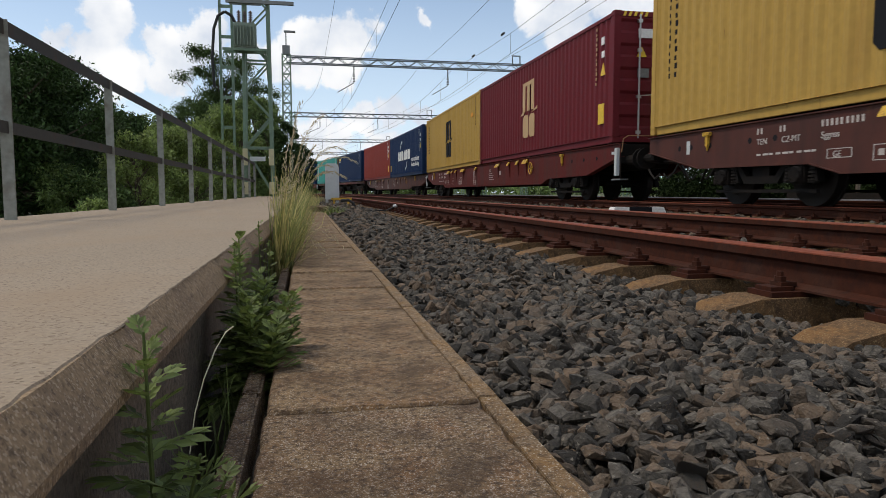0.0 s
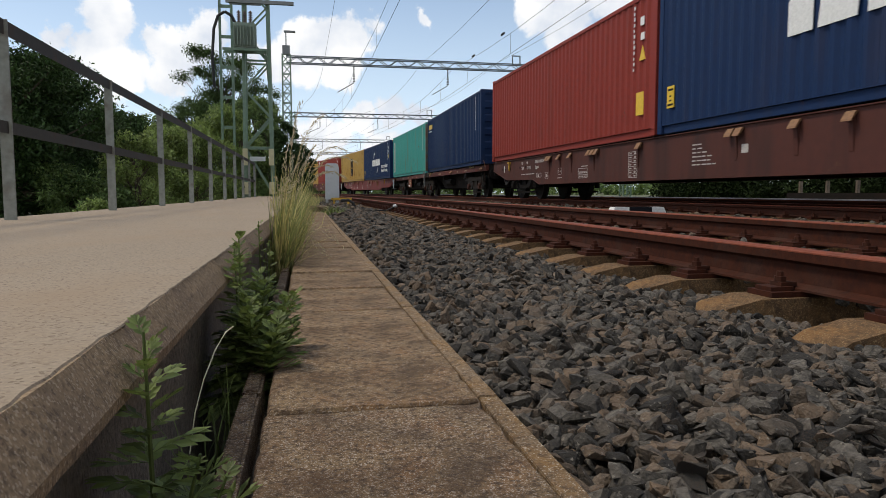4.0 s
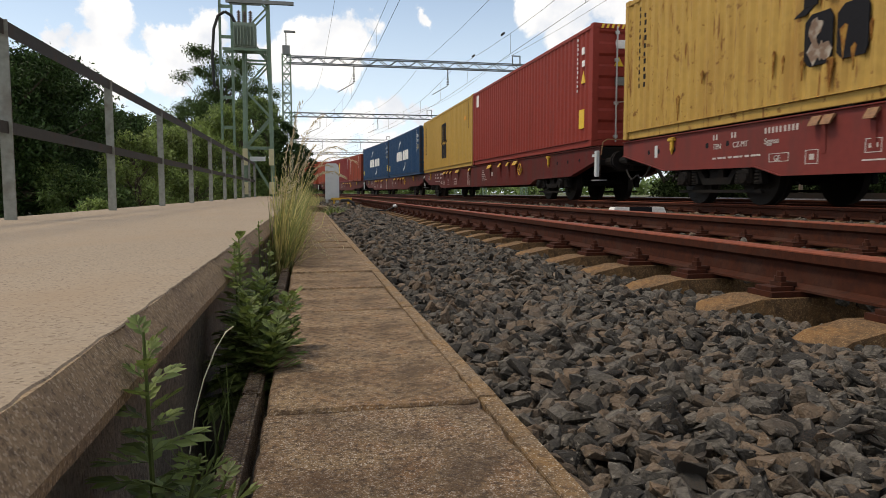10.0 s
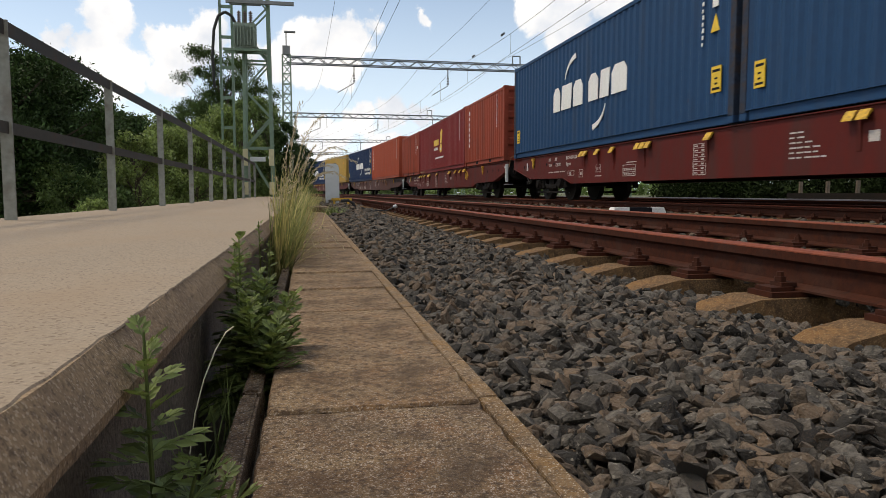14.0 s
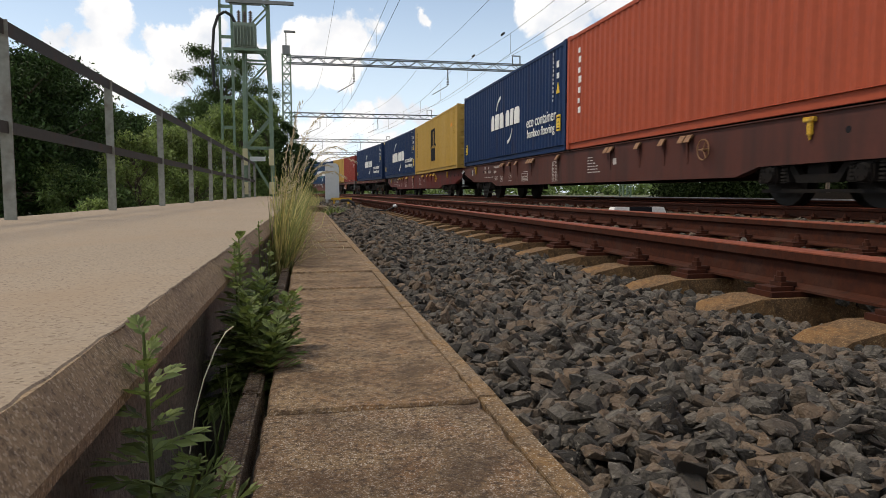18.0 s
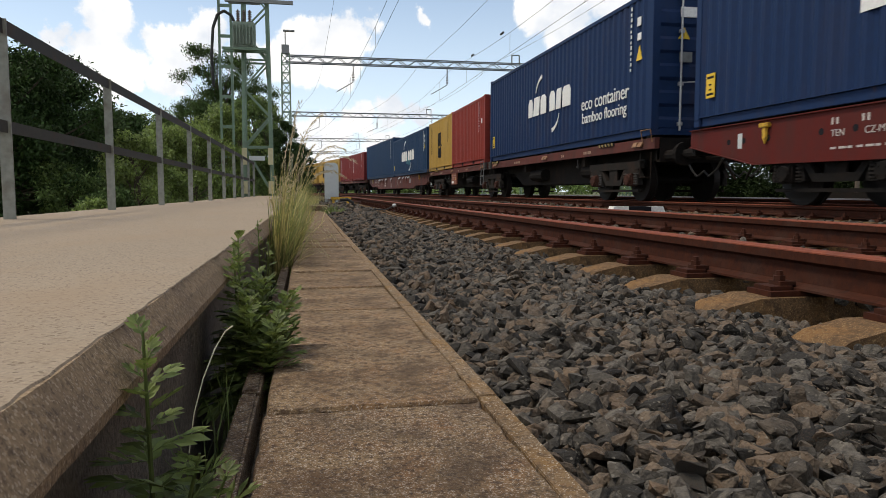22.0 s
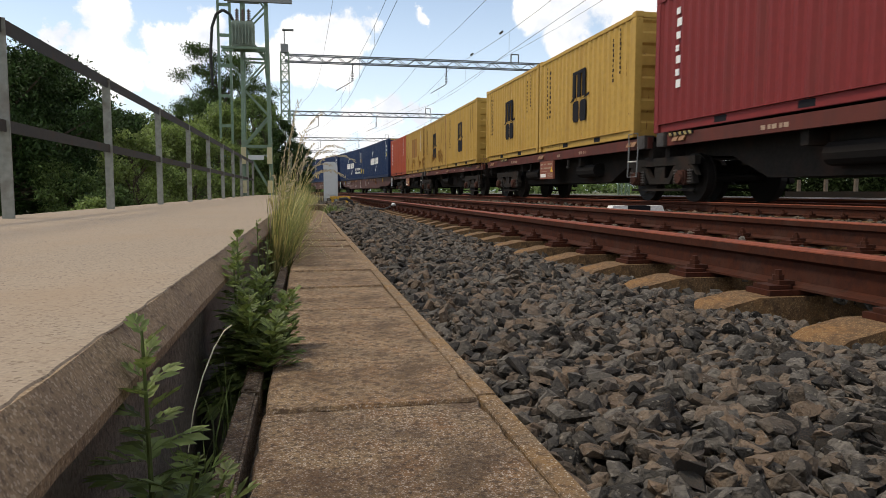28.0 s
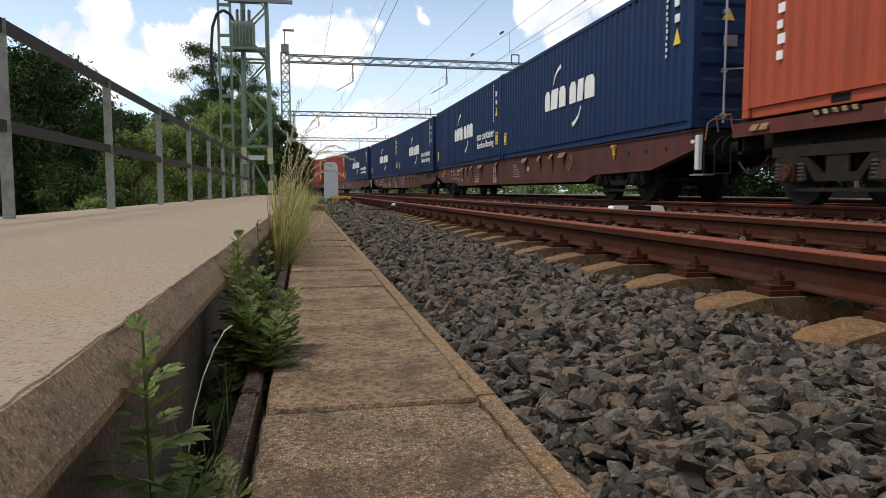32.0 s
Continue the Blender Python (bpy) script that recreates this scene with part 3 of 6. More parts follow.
# ---- slab path and platform ----
def make_path():
    root = thing("slab_path", "line of brown weathered concrete cover slabs beside the ballast", "path", kind="structure")
    rnd = random.Random(5)

    def worn_slab(material):
        """A cover slab whose upper edges are chipped and uneven."""
        bm = B()
        line = []
        for (xa, ya), (xb, yb) in (((-.074, -.2465), (.2965, -.2465)), ((.2965, -.2465), (.2965, .2465)), ((.2965, .2465), (-.074, .2465)), ((-.074, .2465), (-.074, -.2465))):
            for k in range(14):
                line.append(Vector((xa + (xb - xa) * k / 14, ya + (yb - ya) * k / 14, 0)))
        mid = Vector((.111, 0, 0))
        low, rim, top = [], [], []
        for p in line:
            chip = rnd.uniform(.001, .0035) + (rnd.uniform(.002, .006) if rnd.random() < .08 else 0)
            d = Vector((1 if p.x < mid.x - .18 else -1 if p.x > mid.x + .18 else 0, 1 if p.y < -.24 else -1 if p.y > .24 else 0, 0))
            low.append(bm.verts.new(p + Vector((0, 0, -.07))))
            rim.append(bm.verts.new(p + d * chip * .5 + Vector((0, 0, -.004 - chip))))
            top.append(bm.verts.new(p + d * (chip + .003)))
        n = len(line)
        for ra, rb in ((low, rim), (rim, top)):
            for k in range(n):
                bm.faces.new((ra[k], ra[(k + 1) % n], rb[(k + 1) % n], rb[k]))
        bm.faces.new(top)
        bm.faces.new(low[::-1])
        return mesh_of(bm, "slab", material)

    slabs = {m_.name: [worn_slab(m_) for _ in range(4)] for m_ in (SLAB, SLAB_PALE)}
    bm = B()
    box(bm, -.0015, .034, -.496, .496, -.16, -.001, bevel=.0015)
    kerb = mesh_of(bm, "kerb_strip", KERB)
    bm = B()
    box(bm, 0, .034, -.49, .49, -.16, -.004, bevel=.005)
    inner = mesh_of(bm, "kerb_strip", SLAB)
    for k in list(range(-3, 26)) + list(range(-8, -3)):
        y = 1.147 - .2515 + .503 * k
        part("slab", slabs[(SLAB if k < 1 else SLAB_PALE).name][k % 4], None, root, m=pose(rnd.uniform(-.003, .003), y + rnd.uniform(-.002, .002), .008 if k == 5 else .004 if k == 1 else rnd.uniform(-.004, .003), rnd.uniform(-.4, .4), rnd.uniform(-.4, .4), rnd.uniform(-.5, .5)))
    for k in list(range(-2, 13)) + [-3, -4]:
        part("kerb_strip", kerb, None, root, m=pose(.299 + rnd.uniform(0, .002), .683 + k, 0, 0, 0, rnd.uniform(-.25, .25)))
        part("kerb_strip", inner, None, root, m=pose(-.122 + rnd.uniform(-.004, .002), .8 + k, 0, 0, 0, rnd.uniform(-.15, .15)))
    bm = B()
    box(bm, -.12, .33, -3, 13.2, -.3, -.075)
    part("trough_bed", bm, WALLC, root)
    bm = B()
    box(bm, -.068, .29, -3.2, 13.1, -.074, -.03)
    part("joint_soil", bm, mat("dark_joint_soil", (.02, .014, .009), .95, spec=.1, grain=90, amount=.4, stain=(.04, .028, .015), stain_scale=12, bump=.5), root, "dark soil packed in the slab joints")
    # a raised block where the slabs end
    bm = B()
    box(bm, -.14, .42, 13.3, 14.3, -.2, .1, bevel=.02)
    tagged(part("concrete_block", bm, SLAB), "worn concrete block at the end of the slab path", "block")


make_path()


def make_platform():
    root = thing("platform", "raised concrete walkway with a pebbled front edge", "platform", kind="structure")
    bm = B()
    box(bm, -1.75, PLAT_X - .0505, -4, 27, -.6, PLAT_Z - .002)
    rnd = random.Random(12)
    y, prev = -4.0, None
    while y < 27.05:
        e = PLAT_X - .009 + rnd.uniform(-.0025, .0025)
        row = [bm.verts.new(q) for q in ((-1.75, y, PLAT_Z), (e, y, PLAT_Z), (e + .0015, y, PLAT_Z - .002), (-1.75, y, PLAT_Z - .002))]
        if prev:
            for k in range(3):
                bm.faces.new((prev[k], prev[k + 1], row[k + 1], row[k]))
        prev = row
        y += .025 if .2 < y < 4 else .15
    part("platform_top", bm, PLATFORM, root)
    rnd = random.Random(31)
    bm = B()
    rings = []
    y, wear = -4.0, 0.0
    while y < 27:
        wear = max(-.006, min(.007, wear + rnd.gauss(0, .0022)))
        nick = rnd.uniform(0, .0025)
        prof = [(-.05, -.062), (.016, -.0625), (.022 - nick * .6, -.059), (.0225 - nick * .6, -.047), (.008, -.0235 + wear * .2), (-.0075 + wear * .4, -.002), (-.03, -.0025), (-.05, -.003)]
        rings.append([bm.verts.new((PLAT_X + p, y, PLAT_Z + q)) for p, q in prof])
        y += .03 if .2 < y < 3.5 else .1
    for ra, rb in zip(rings, rings[1:]):
        for k in range(len(ra)):
            q = (k + 1) % len(ra)
            bm.faces.new((ra[k], ra[q], rb[q], rb[k]))
    part("platform_edge", bm, EDGE, root)
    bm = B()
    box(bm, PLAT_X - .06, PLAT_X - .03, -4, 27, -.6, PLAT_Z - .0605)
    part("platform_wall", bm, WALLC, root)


make_platform()


def make_railing():
    root = thing("railing", "grey painted steel railing with two rails beside the walkway", "railing")
    X = -1.57
    first, step = 4.10, 2.0
    for k in range(-3, 10):
        y = first + step * k
        bm = B()
        bar(bm, (X, y, PLAT_Z - .05), (X, y, PLAT_Z + 1.06), .06, .012)
        bar(bm, (X - .03, y + .025, PLAT_Z - .05), (X - .03, y + .025, PLAT_Z + 1.06), .006, .05)
        part("post", bm, RAILING, root)
    for z, w in ((1.045, .062), (.51, .048)):
        bm = B()
        box(bm, X + .008, X + .014, first - 6.5, first + 18.3, PLAT_Z + z - w, PLAT_Z + z + .01)
        box(bm, X - .045, X + .014, first - 6.5, first + 18.3, PLAT_Z + z + .01, PLAT_Z + z + .016)
        part("rail", bm, RAIL_DARK, root)


make_railing()


# ---- the train ----
def run(t):
    """Metres that the train has rolled after t seconds."""
    return 9.8965 * t + .066644 * t * t - .0012459 * t ** 3


TRAIN, WHEELS = [], []
BED = 1.50           # height at which the containers stand
SHARED = {}


def shared(key, make, material, smooth=False):
    k = (key, material.name)
    if k not in SHARED:
        SHARED[k] = mesh_of(make(), key[0], material, smooth)
    return SHARED[k]


HW = 1.219


def side_panel(L, H):
    """Trapezoid-corrugated side sheet on the -x side with an inner skin."""
    bm = B()
    z0, z1, y0, y1 = .16, H - .11, -L / 2 + .16, L / 2 - .16
    n = round((y1 - y0) / .278)
    p = (y1 - y0) / n
    line = []
    for k in range(n):
        for u, d in ((0, 0), (.26, 0), (.5, .036), (.76, .036)):
            line.append((y0 + (k + u) * p, -HW + .012 + d))
    line.append((y1, -HW + .012))
    lo, hi = [bm.verts.new((x, y, z0)) for y, x in line], [bm.verts.new((x, y, z1)) for y, x in line]
    for k in range(len(line) - 1):
        bm.faces.new((lo[k], lo[k + 1], hi[k + 1], hi[k]))
    a, b, c, d = [bm.verts.new(q) for q in ((-HW + .06, y0, z0), (-HW + .06, y1, z0), (-HW + .06, y1, z1), (-HW + .06, y0, z1))]
    bm.faces.new((a, b, c, d))
    box(bm, -HW + .009, -HW + .058, y0, y1, z0 - .004, z0 + .012)
    return bm


def end_panel(H, n=5):
    """Closed end or door leaf with horizontal corrugations, on the -y side, from x=0 to x=1 (scaled on use)."""
    bm = B()
    z0, z1 = .16, H - .12
    p = (z1 - z0) / n
    line = []
    for k in range(n):
        for u, d in ((0.0, 0), (.3, 0), (.42, .04), (.78, .04), (.9, 0)):
            line.append((z0 + (k + u) * p, d))
    line.append((z1, 0))
    lo, hi = [bm.verts.new((0, d, z)) for z, d in line], [bm.verts.new((1, d, z)) for z, d in line]
    for k in range(len(line) - 1):
        bm.faces.new((lo[k], hi[k], hi[k + 1], lo[k + 1]))
    a, b, c, d = [bm.verts.new(q) for q in ((0, .06, z0), (1, .06, z0), (1, .06, z1), (0, .06, z1))]
    bm.faces.new((d, c, b, a))
    return bm


def casting():
    bm = B()
    box(bm, -.09, .09, -.09, .09, -.06, .06, bevel=.01)
    return bm


def rail_box(x0, x1, y0, y1, z0, z1, bevel=.008):
    bm = B()
    box(bm, x0, x1, y0, y1, z0, z1, bevel=bevel)
    return bm


def plate(pts, x, d=.004):
    """A thin marking on the -x side; points (along, up), along runs towards -y."""
    bm = B()
    prism(bm, [(-p[0], p[1]) for p in pts], x - d, x + .012, axis="x")
    return bm


def rect(a0, a1, z0, z1):
    return [(a0, z0), (a1, z0), (a1, z1), (a0, z1)]


XF = -HW + .006


def one_bar(root, m_, a0, a1, z0, z1, x=None):
    """One small flat bar of writing on the side; all bars share a mesh."""
    me = shared(("writing_bar", 0), lambda: box(B(), -.5, .5, -.5, .5, -.5, .5), m_)
    x = XF if x is None else x
    part("writing_bar", me, None, root, m=Matrix.LocRotScale((x + .002, -(a0 + a1) / 2, (z0 + z1) / 2), None, (.012, a1 - a0, z1 - z0)))


def marks_bars(root, mat_, a, z0, z1, n, w=.1):
    """A column of small upright bars, for writing that runs downwards."""
    step = (z1 - z0) / n
    for k in range(n):
        z = z0 + k * step
        u = (k * 7 + int(abs(a) * 10)) % 5 / 10
        one_bar(root, mat_, a + w * u * .4, a + w * (.55 + u), z, z + step * (.5 + u * .4))


def logo_comb(root, m_, a0, z0, k=1.0):
    """A comb of three uprights under a band, and two solid clipped blocks below it."""
    def add(name, pts):
        part(name, plate([(a0 + p[0] * k, z0 + p[1] * k) for p in pts], XF, .004), m_, root)
    zc, h = .82, .88
    for j in (0, 1, 2):
        a = .2 + j * .42
        add("logo_bar", [(a, zc), (a + .26, zc), (a + .26, zc + h - .105), (a, zc + h - .105)])
    add("logo_band", [(.2, zc + h - .1), (1.3, zc + h - .1), (1.3, zc + h), (1.24, zc + h + .03), (.2, zc + h)])
    add("logo_foot", [(0, zc - .1), (.25, zc - .1), (.42, zc - .006), (.2, zc - .006)])
    add("logo_foot", [(1.04, zc - .08), (1.6, zc - .02), (1.6, zc + .07), (1.34, zc - .006)])
    for a, b in ((.24, .76), (.84, 1.36)):
        add("logo_block", [(a, .1), (a + .1, 0), (b - .04, 0), (b, .1), (b, .6), (b - .06, .7), (a + .12, .7), (a, .6)])


def logo_blocks(root, m_, a0, zc, wide):
    """Six solid white blocks in two threes, with a curved stroke above and below."""
    k1 = wide / 4.55
    hh = .54 if wide < 4 else .64
    a = a0
    for k, w in enumerate((.6, .86, .72, 0, .66, .66, .86)):
        if not w:
            a += .28 * k1
            continue
        z0, z1, e = zc - hh / 2, zc + hh / 2, a + (w - .1) * k1
        c = .16 * k1
        lean = .07
        part("logo_block", plate([(a, z0), (e - lean, z0), (e, z1), (a + lean, z1)] if k % 2 else [(a, z0), (e, z0), (e, z1 - c), (e - c, z1), (a + c, z1), (a, z1 - c)], XF), m_, root)
        a += w * k1
    # a short curved stroke, thicker at its outer end, above, and the same turned about below
    for sg, name, mid in ((1, "upper_stroke", a0 + wide * .33), (-1, "lower_stroke", a0 + wide * .62)):
        outer, inner = [], []
        for k in range(11):
            u = k / 10
            a = radians(172 - 66 * u)
            w = hh * (.05 + .17 * u)
            for side, line in ((1, outer), (-1, inner)):
                rx, rz = wide * .22 + side * w / 2, hh * .95 + side * w / 2
                line.append((mid + sg * (wide * .08 + rx * math.cos(a)), zc + sg * (hh * .6 + rz * math.sin(a))))
        bm = B()
        prism(bm, [(-p[0], p[1]) for p in outer + inner[::-1]], XF - .004, XF + .014, axis="x")
        part(name, bm, m_, root)


def words(root, text, m_, a, z, size, name="writing"):
    cu = bpy.data.curves.new(name, "FONT")
    cu.body, cu.size, cu.extrude = text, size, .006
    cu.materials.append(m_)
    tmp = bpy.data.objects.new(name, cu)
    scene.collection.objects.link(tmp)
    me = bpy.data.meshes.new_from_object(tmp.evaluated_get(bpy.context.evaluated_depsgraph_get()))
    bpy.data.objects.remove(tmp)
    o = new(name, me)
    o.parent = root
    o.matrix_basis = Matrix.Translation((XF - .001, -a, z)) @ Matrix(((0, 0, -1, 0), (-1, 0, 0, 0), (0, 1, 0, 0), (0, 0, 0, 1)))
    return o


def words_shared(root, text, m_, a, z, size, x=None):
    k = (text, size, m_.name)
    if k not in SHARED:
        o = words(root, text, m_, a, z, size)
        SHARED[k] = o.data
    else:
        o = part("writing", SHARED[k], None, root)
        o.matrix_basis = Matrix.Translation((XF - .001, -a, z)) @ Matrix(((0, 0, -1, 0), (-1, 0, 0, 0), (0, 1, 0, 0), (0, 0, 0, 1)))
    if x is not None:
        o.location.x = x
    return o


def caution(root, a0, a1, z0, z1):
    """A yellow sticker with four dark bars of writing."""
    st = part("yellow_sticker", plate(rect(a0, a1, z0, z1), XF), GOLD, root)
    for u, v, w in ((.78, .88, .8), (.5, .57, .3), (.3, .37, .3), (.1, .19, .8)):
        c, d = (a0 + a1) / 2, (a1 - a0) * w / 2
        one_bar(st, BLACK, c - d, c + d, z0 + (z1 - z0) * u, z0 + (z1 - z0) * v, XF - .002)


def container(s0, s1, H, m_, style, label):
    """A shipping container whose near end is at s0 and far end at s1 along the track."""
    L = s1 - s0
    root = thing("shipping_container", label, "container", group="containers on the train")
    key = (round(L, 2), H)
    sp = shared(("side_wall", *key), lambda: side_panel(L, H), m_)
    part("side_wall", sp, None, root)
    part("side_wall", sp, None, root, m=Matrix.Rotation(math.pi, 4, "Z"))
    ep = shared(("door", H), lambda: end_panel(H), m_)
    for x in (-HW + .15, .012):
        d = part("door", ep, None, root, m=Matrix.Translation((x, -L / 2 + .03, 0)) @ Matrix.Diagonal((HW - .16, 1, 1, 1)))
    for x in (-.6, -.1, .1, .6):
        def locking():
            bm = B()
            rod(bm, (0, -.02, .1), (0, -.02, H - .08), .022, 6)
            for z in (.2, 1.0, H - .9, H - .25):
                box(bm, -.05, .05, -.035, .02, z, z + .07)
            bar(bm, (0, -.045, 1.05), (.36 if x < 0 else .3, -.045, 1.08), .035, .02)
            return bm
        part("locking_bar", shared(("locking_bar", H), locking, STEEL if m_ in (BLUE, BLUE2, BLUE3, MAROON, RED, CRIMSON, NAVY) else m_), None, root, m=Matrix.Translation((x, -L / 2 + .01, 0)))
    part("end_wall", shared(("end_wall", H), lambda: end_panel(H, 8), m_), None, root, m=Matrix.Translation((HW - .15, L / 2 - .03, 0)) @ Matrix.Rotation(math.pi, 4, "Z") @ Matrix.Diagonal((2 * HW - .3, 1, 1, 1)))
    for sx in (-1, 1):
        for sy in (-1, 1):
            part("corner_post", shared(("corner_post", H), lambda: rail_box(-.08, .08, -.08, .08, .12, H - .12), RUST_POST if (style == "white_panel" and sy < 0) else RUSTED_YELLOW if (style in ("patch", "comb_rust") and sy < 0) else BLUE_POST if (style == "blocks" and m_ is BLUE2) else m_), None, root, m=Matrix.Translation((sx * (HW - .08), sy * (L / 2 - .08), 0)))
            for z in (.06, H - .06):
                part("corner_casting", shared(("corner_casting", 0), casting, m_), None, root, m=Matrix.Translation((sx * (HW - .089), sy * (L / 2 - .089), z)))
        part("bottom_rail", shared(("bottom_rail", *key), lambda: rail_box(-.03, .03, -L / 2 + .17, L / 2 - .17, -.0, .168), m_), None, root, m=Matrix.Translation((sx * (HW - .082), 0, 0)))
        part("top_rail", shared(("top_rail", *key), lambda: rail_box(-.03, .03, -L / 2 + .17, L / 2 - .17, H - .12, H - .03), m_), None, root, m=Matrix.Translation((sx * (HW - .032), 0, 0)))
    for y in (-1, 1):
        part("end_header", shared(("end_header", 0), lambda: rail_box(-HW + .17, HW - .17, -.05, .05, -.06, .06), m_), None, root, m=Matrix.Translation((0, y * (L / 2 - .06), H - .07)))
        part("end_sill", shared(("end_sill", 0), lambda: rail_box(-HW + .17, HW - .17, -.05, .05, -.07, .07), m_), None, root, m=Matrix.Translation((0, y * (L / 2 - .06), .08)))

    # Pocket openings as solid black blocks: the dark inside is only colour
    if L < 7:
        for y in (-1.02, 1.02):
            part("fork_pocket", shared(("fork_pocket", 0), lambda: rail_box(-.01, .03, -.17, .17, -.055, .055, 0), BLACK), None, root, m=Matrix.Translation((-HW + .059, y, .085)))

    def roof():
        bm = B()
        n = round(L / .21)
        line = []
        for k in range(n):
            y = -L / 2 + .12 + (L - .24) * k / n
            line += [(y, H - .03), (y + .09, H - .03), (y + .11, H - .012), (y + .19, H - .012)]
        line.append((L / 2 - .12, H - .03))
        a, b = [bm.verts.new((-HW + .06, *p)) for p in line], [bm.verts.new((HW - .06, *p)) for p in line]
        for k in range(len(line) - 1):
            bm.faces.new((a[k], a[k + 1], b[k + 1], b[k]))
        return bm
    part("roof", shared(("roof", *key), roof, m_), None, root)
    part("floor", shared(("floor", *key), lambda: rail_box(-HW + .07, HW - .07, -L / 2 + .12, L / 2 - .12, .1, .16, 0), UNDER), None, root)
    # markings; 'a' runs along the side from the far end (-L/2) to the near end (L/2)
    far, near = -L / 2, L / 2
    if style == "comb_rust" and L > 7:
        rnd = random.Random(4)
        bare = mat("peeled_white", (.42, .37, .31), .85, spec=.15, grain=14, amount=.35, stain=(.14, .07, .04), stain_scale=7, stain_at=(.42, .55), bump=.1)
        for _ in range(9):
            a, z, r = rnd.gauss(-.42, .13), H * rnd.gauss(.33, .05), rnd.uniform(.05, .15)
            part("peeled_patch", plate([(a + r * rnd.uniform(.5, 1.1) * math.cos(q), z + r * 1.3 * rnd.uniform(.5, 1.1) * math.sin(q)) for q in (.2, .8, 1.5, 2.3, 3.0, 3.8, 4.6, 5.4)], XF - .005), bare, root)
    if style in ("comb_rust", "patch"):
        rnd = random.Random(int(s0))
        for k in range(16):
            a, z, w, hgt = rnd.gauss(.25, .5) * L * .4, H * rnd.uniform(.2, .36), rnd.uniform(.025, .07), rnd.uniform(.15, .5)
            part("rust_run", plate([(a - w, z), (a - w * .4, z - hgt * .5), (a, z - min(hgt, z - .2)), (a + w * .5, z - hgt * .35), (a + w, z + .02), (a + w * .3, z + .06)], XF - .002), RUST_RUN, root)
    if style == "blocks" and 270 < s0 < 280:
        part("scraped_patch", plate([(far + 5.3, H * .3), (far + 6.7, H * .24), (far + 7.0, H * .4), (far + 6.6, H * .46), (far + 5.4, H * .42)], XF + .003), mat("scraped_teal", (.04, .2, .23), .7, spec=.2, grain=9, amount=.3, stain=(.02, .05, .11), stain_scale=4, stain_at=(.45, .6), bump=.05), root)
    light = WHITE if style not in ("comb", "comb_rust") else BLACK
    if style in ("comb", "comb_rust", "comb_gold"):
        k = 1.0 if L > 7 else .74
        logo_comb(root, BLACK if style != "comb_gold" else PALE, -.8 * k, H * (.2 if L > 7 else .24), k)
        if style != "comb_gold":
            marks_bars(root, BLACK, far + .65, H * .35, H - .2, 12, .05)
            marks_bars(root, BLACK, far + .85, H * .35, H - .35, 10, .1)
        if L > 7 and style == "comb":
            part("orange_mark", plate([(near - 1.6, H * .7), (near - 1.45, H * .68), (near - 1.15, H * .69), (near - 1.2, H * .735), (near - 1.4, H * .75)], XF), mat("orange_marking", (.62, .26, .02), .6, spec=.2, grain=30, amount=.12, bump=0), root)
        if L < 7:
            marks_bars(root, BLACK, near - 1.1, H * .5, H - .3, 9, .06)
    if style in ("blocks", "blocks_eco"):
        small = (style == "blocks_eco" and round(s0) not in (41, 236)) or 355 <= s0 < 400
        logo_blocks(root, WHITE, far + (4.5 if small else 3.7), H * .48, 3.45 if small else 4.5)
        if style == "blocks_eco":
            words_shared(root, "eco container", WHITE, far + 8.68, H * .3, .465)
            words_shared(root, "bamboo flooring", WHITE, far + 8.74, H * .19, .365)
    if style not in ("comb", "comb_rust"):
        marks_bars(root, light if style != "comb_gold" else PALE, near - 1.0, H * .48, H - .15, 12, .07)
    else:
        marks_bars(root, BLACK, near - .75, H * .55, H - .15, 10, .05)
    if style in ("plain", "plain_words", "blocks", "blocks_eco", "comb_gold"):
        for nm, a, z0, z1 in (("code_plate", near - .7, H * .78, H * .84), ("code_plate", near - .68, H * .68, H * .73)):
            part(nm, plate(rect(a, a + .16, z0, z1), XF), light, root)
        part("warning_triangle", plate([(near - .72, H * .54), (near - .46, H * .54), (near - .59, H * .64)], XF), GOLD, root)
    if style in ("plain", "plain_words", "blocks", "blocks_eco", "comb_gold"):
        if style in ("plain", "plain_words", "comb_gold"):
            part("yellow_sticker", plate(rect(near - .82, near - .5, H * .16, H * .32), XF), GOLD, root)
        if style in ("blocks", "blocks_eco"):
            caution(root, far + .35, far + .6, H * .16, H * .3)
    if style == "column":
        marks_bars(root, WHITE, far + .75, H * .3, H * .9, 7, .2)
    if style == "plain_words":
        part("small_sign", plate(rect(far + .62, far + .98, H * .78, H * .93), XF), WHITE, root)
    if style == "bare":
        part("code_plate", plate(rect(near - .62, near - .46, H * .6, H * .67), XF), WHITE, root)
    if style == "corner_word":
        part("corner_patch", plate(rect(far + .35, far + 1.35, H * .8, H * .88), XF), GOLD, root)
        part("corner_patch", plate(rect(far + .35, far + 1.2, H * .75, H * .765), XF), WHITE, root)
    if style == "white_panel":
        part("white_panel", plate(rect(far + .5, far + .92, H * .12, H * .86), XF), WORN_WHITE, root)
        for k in range(8):
            z = H * .16 + k * H * .085
            one_bar(root, GREY, far + .58, far + .82, z, z + H * .02, XF - .008)
            one_bar(root, GREY, far + .6 + .12 * (k % 2), far + .68 + .12 * (k % 2), z + H * .02, z + H * .06, XF - .008)
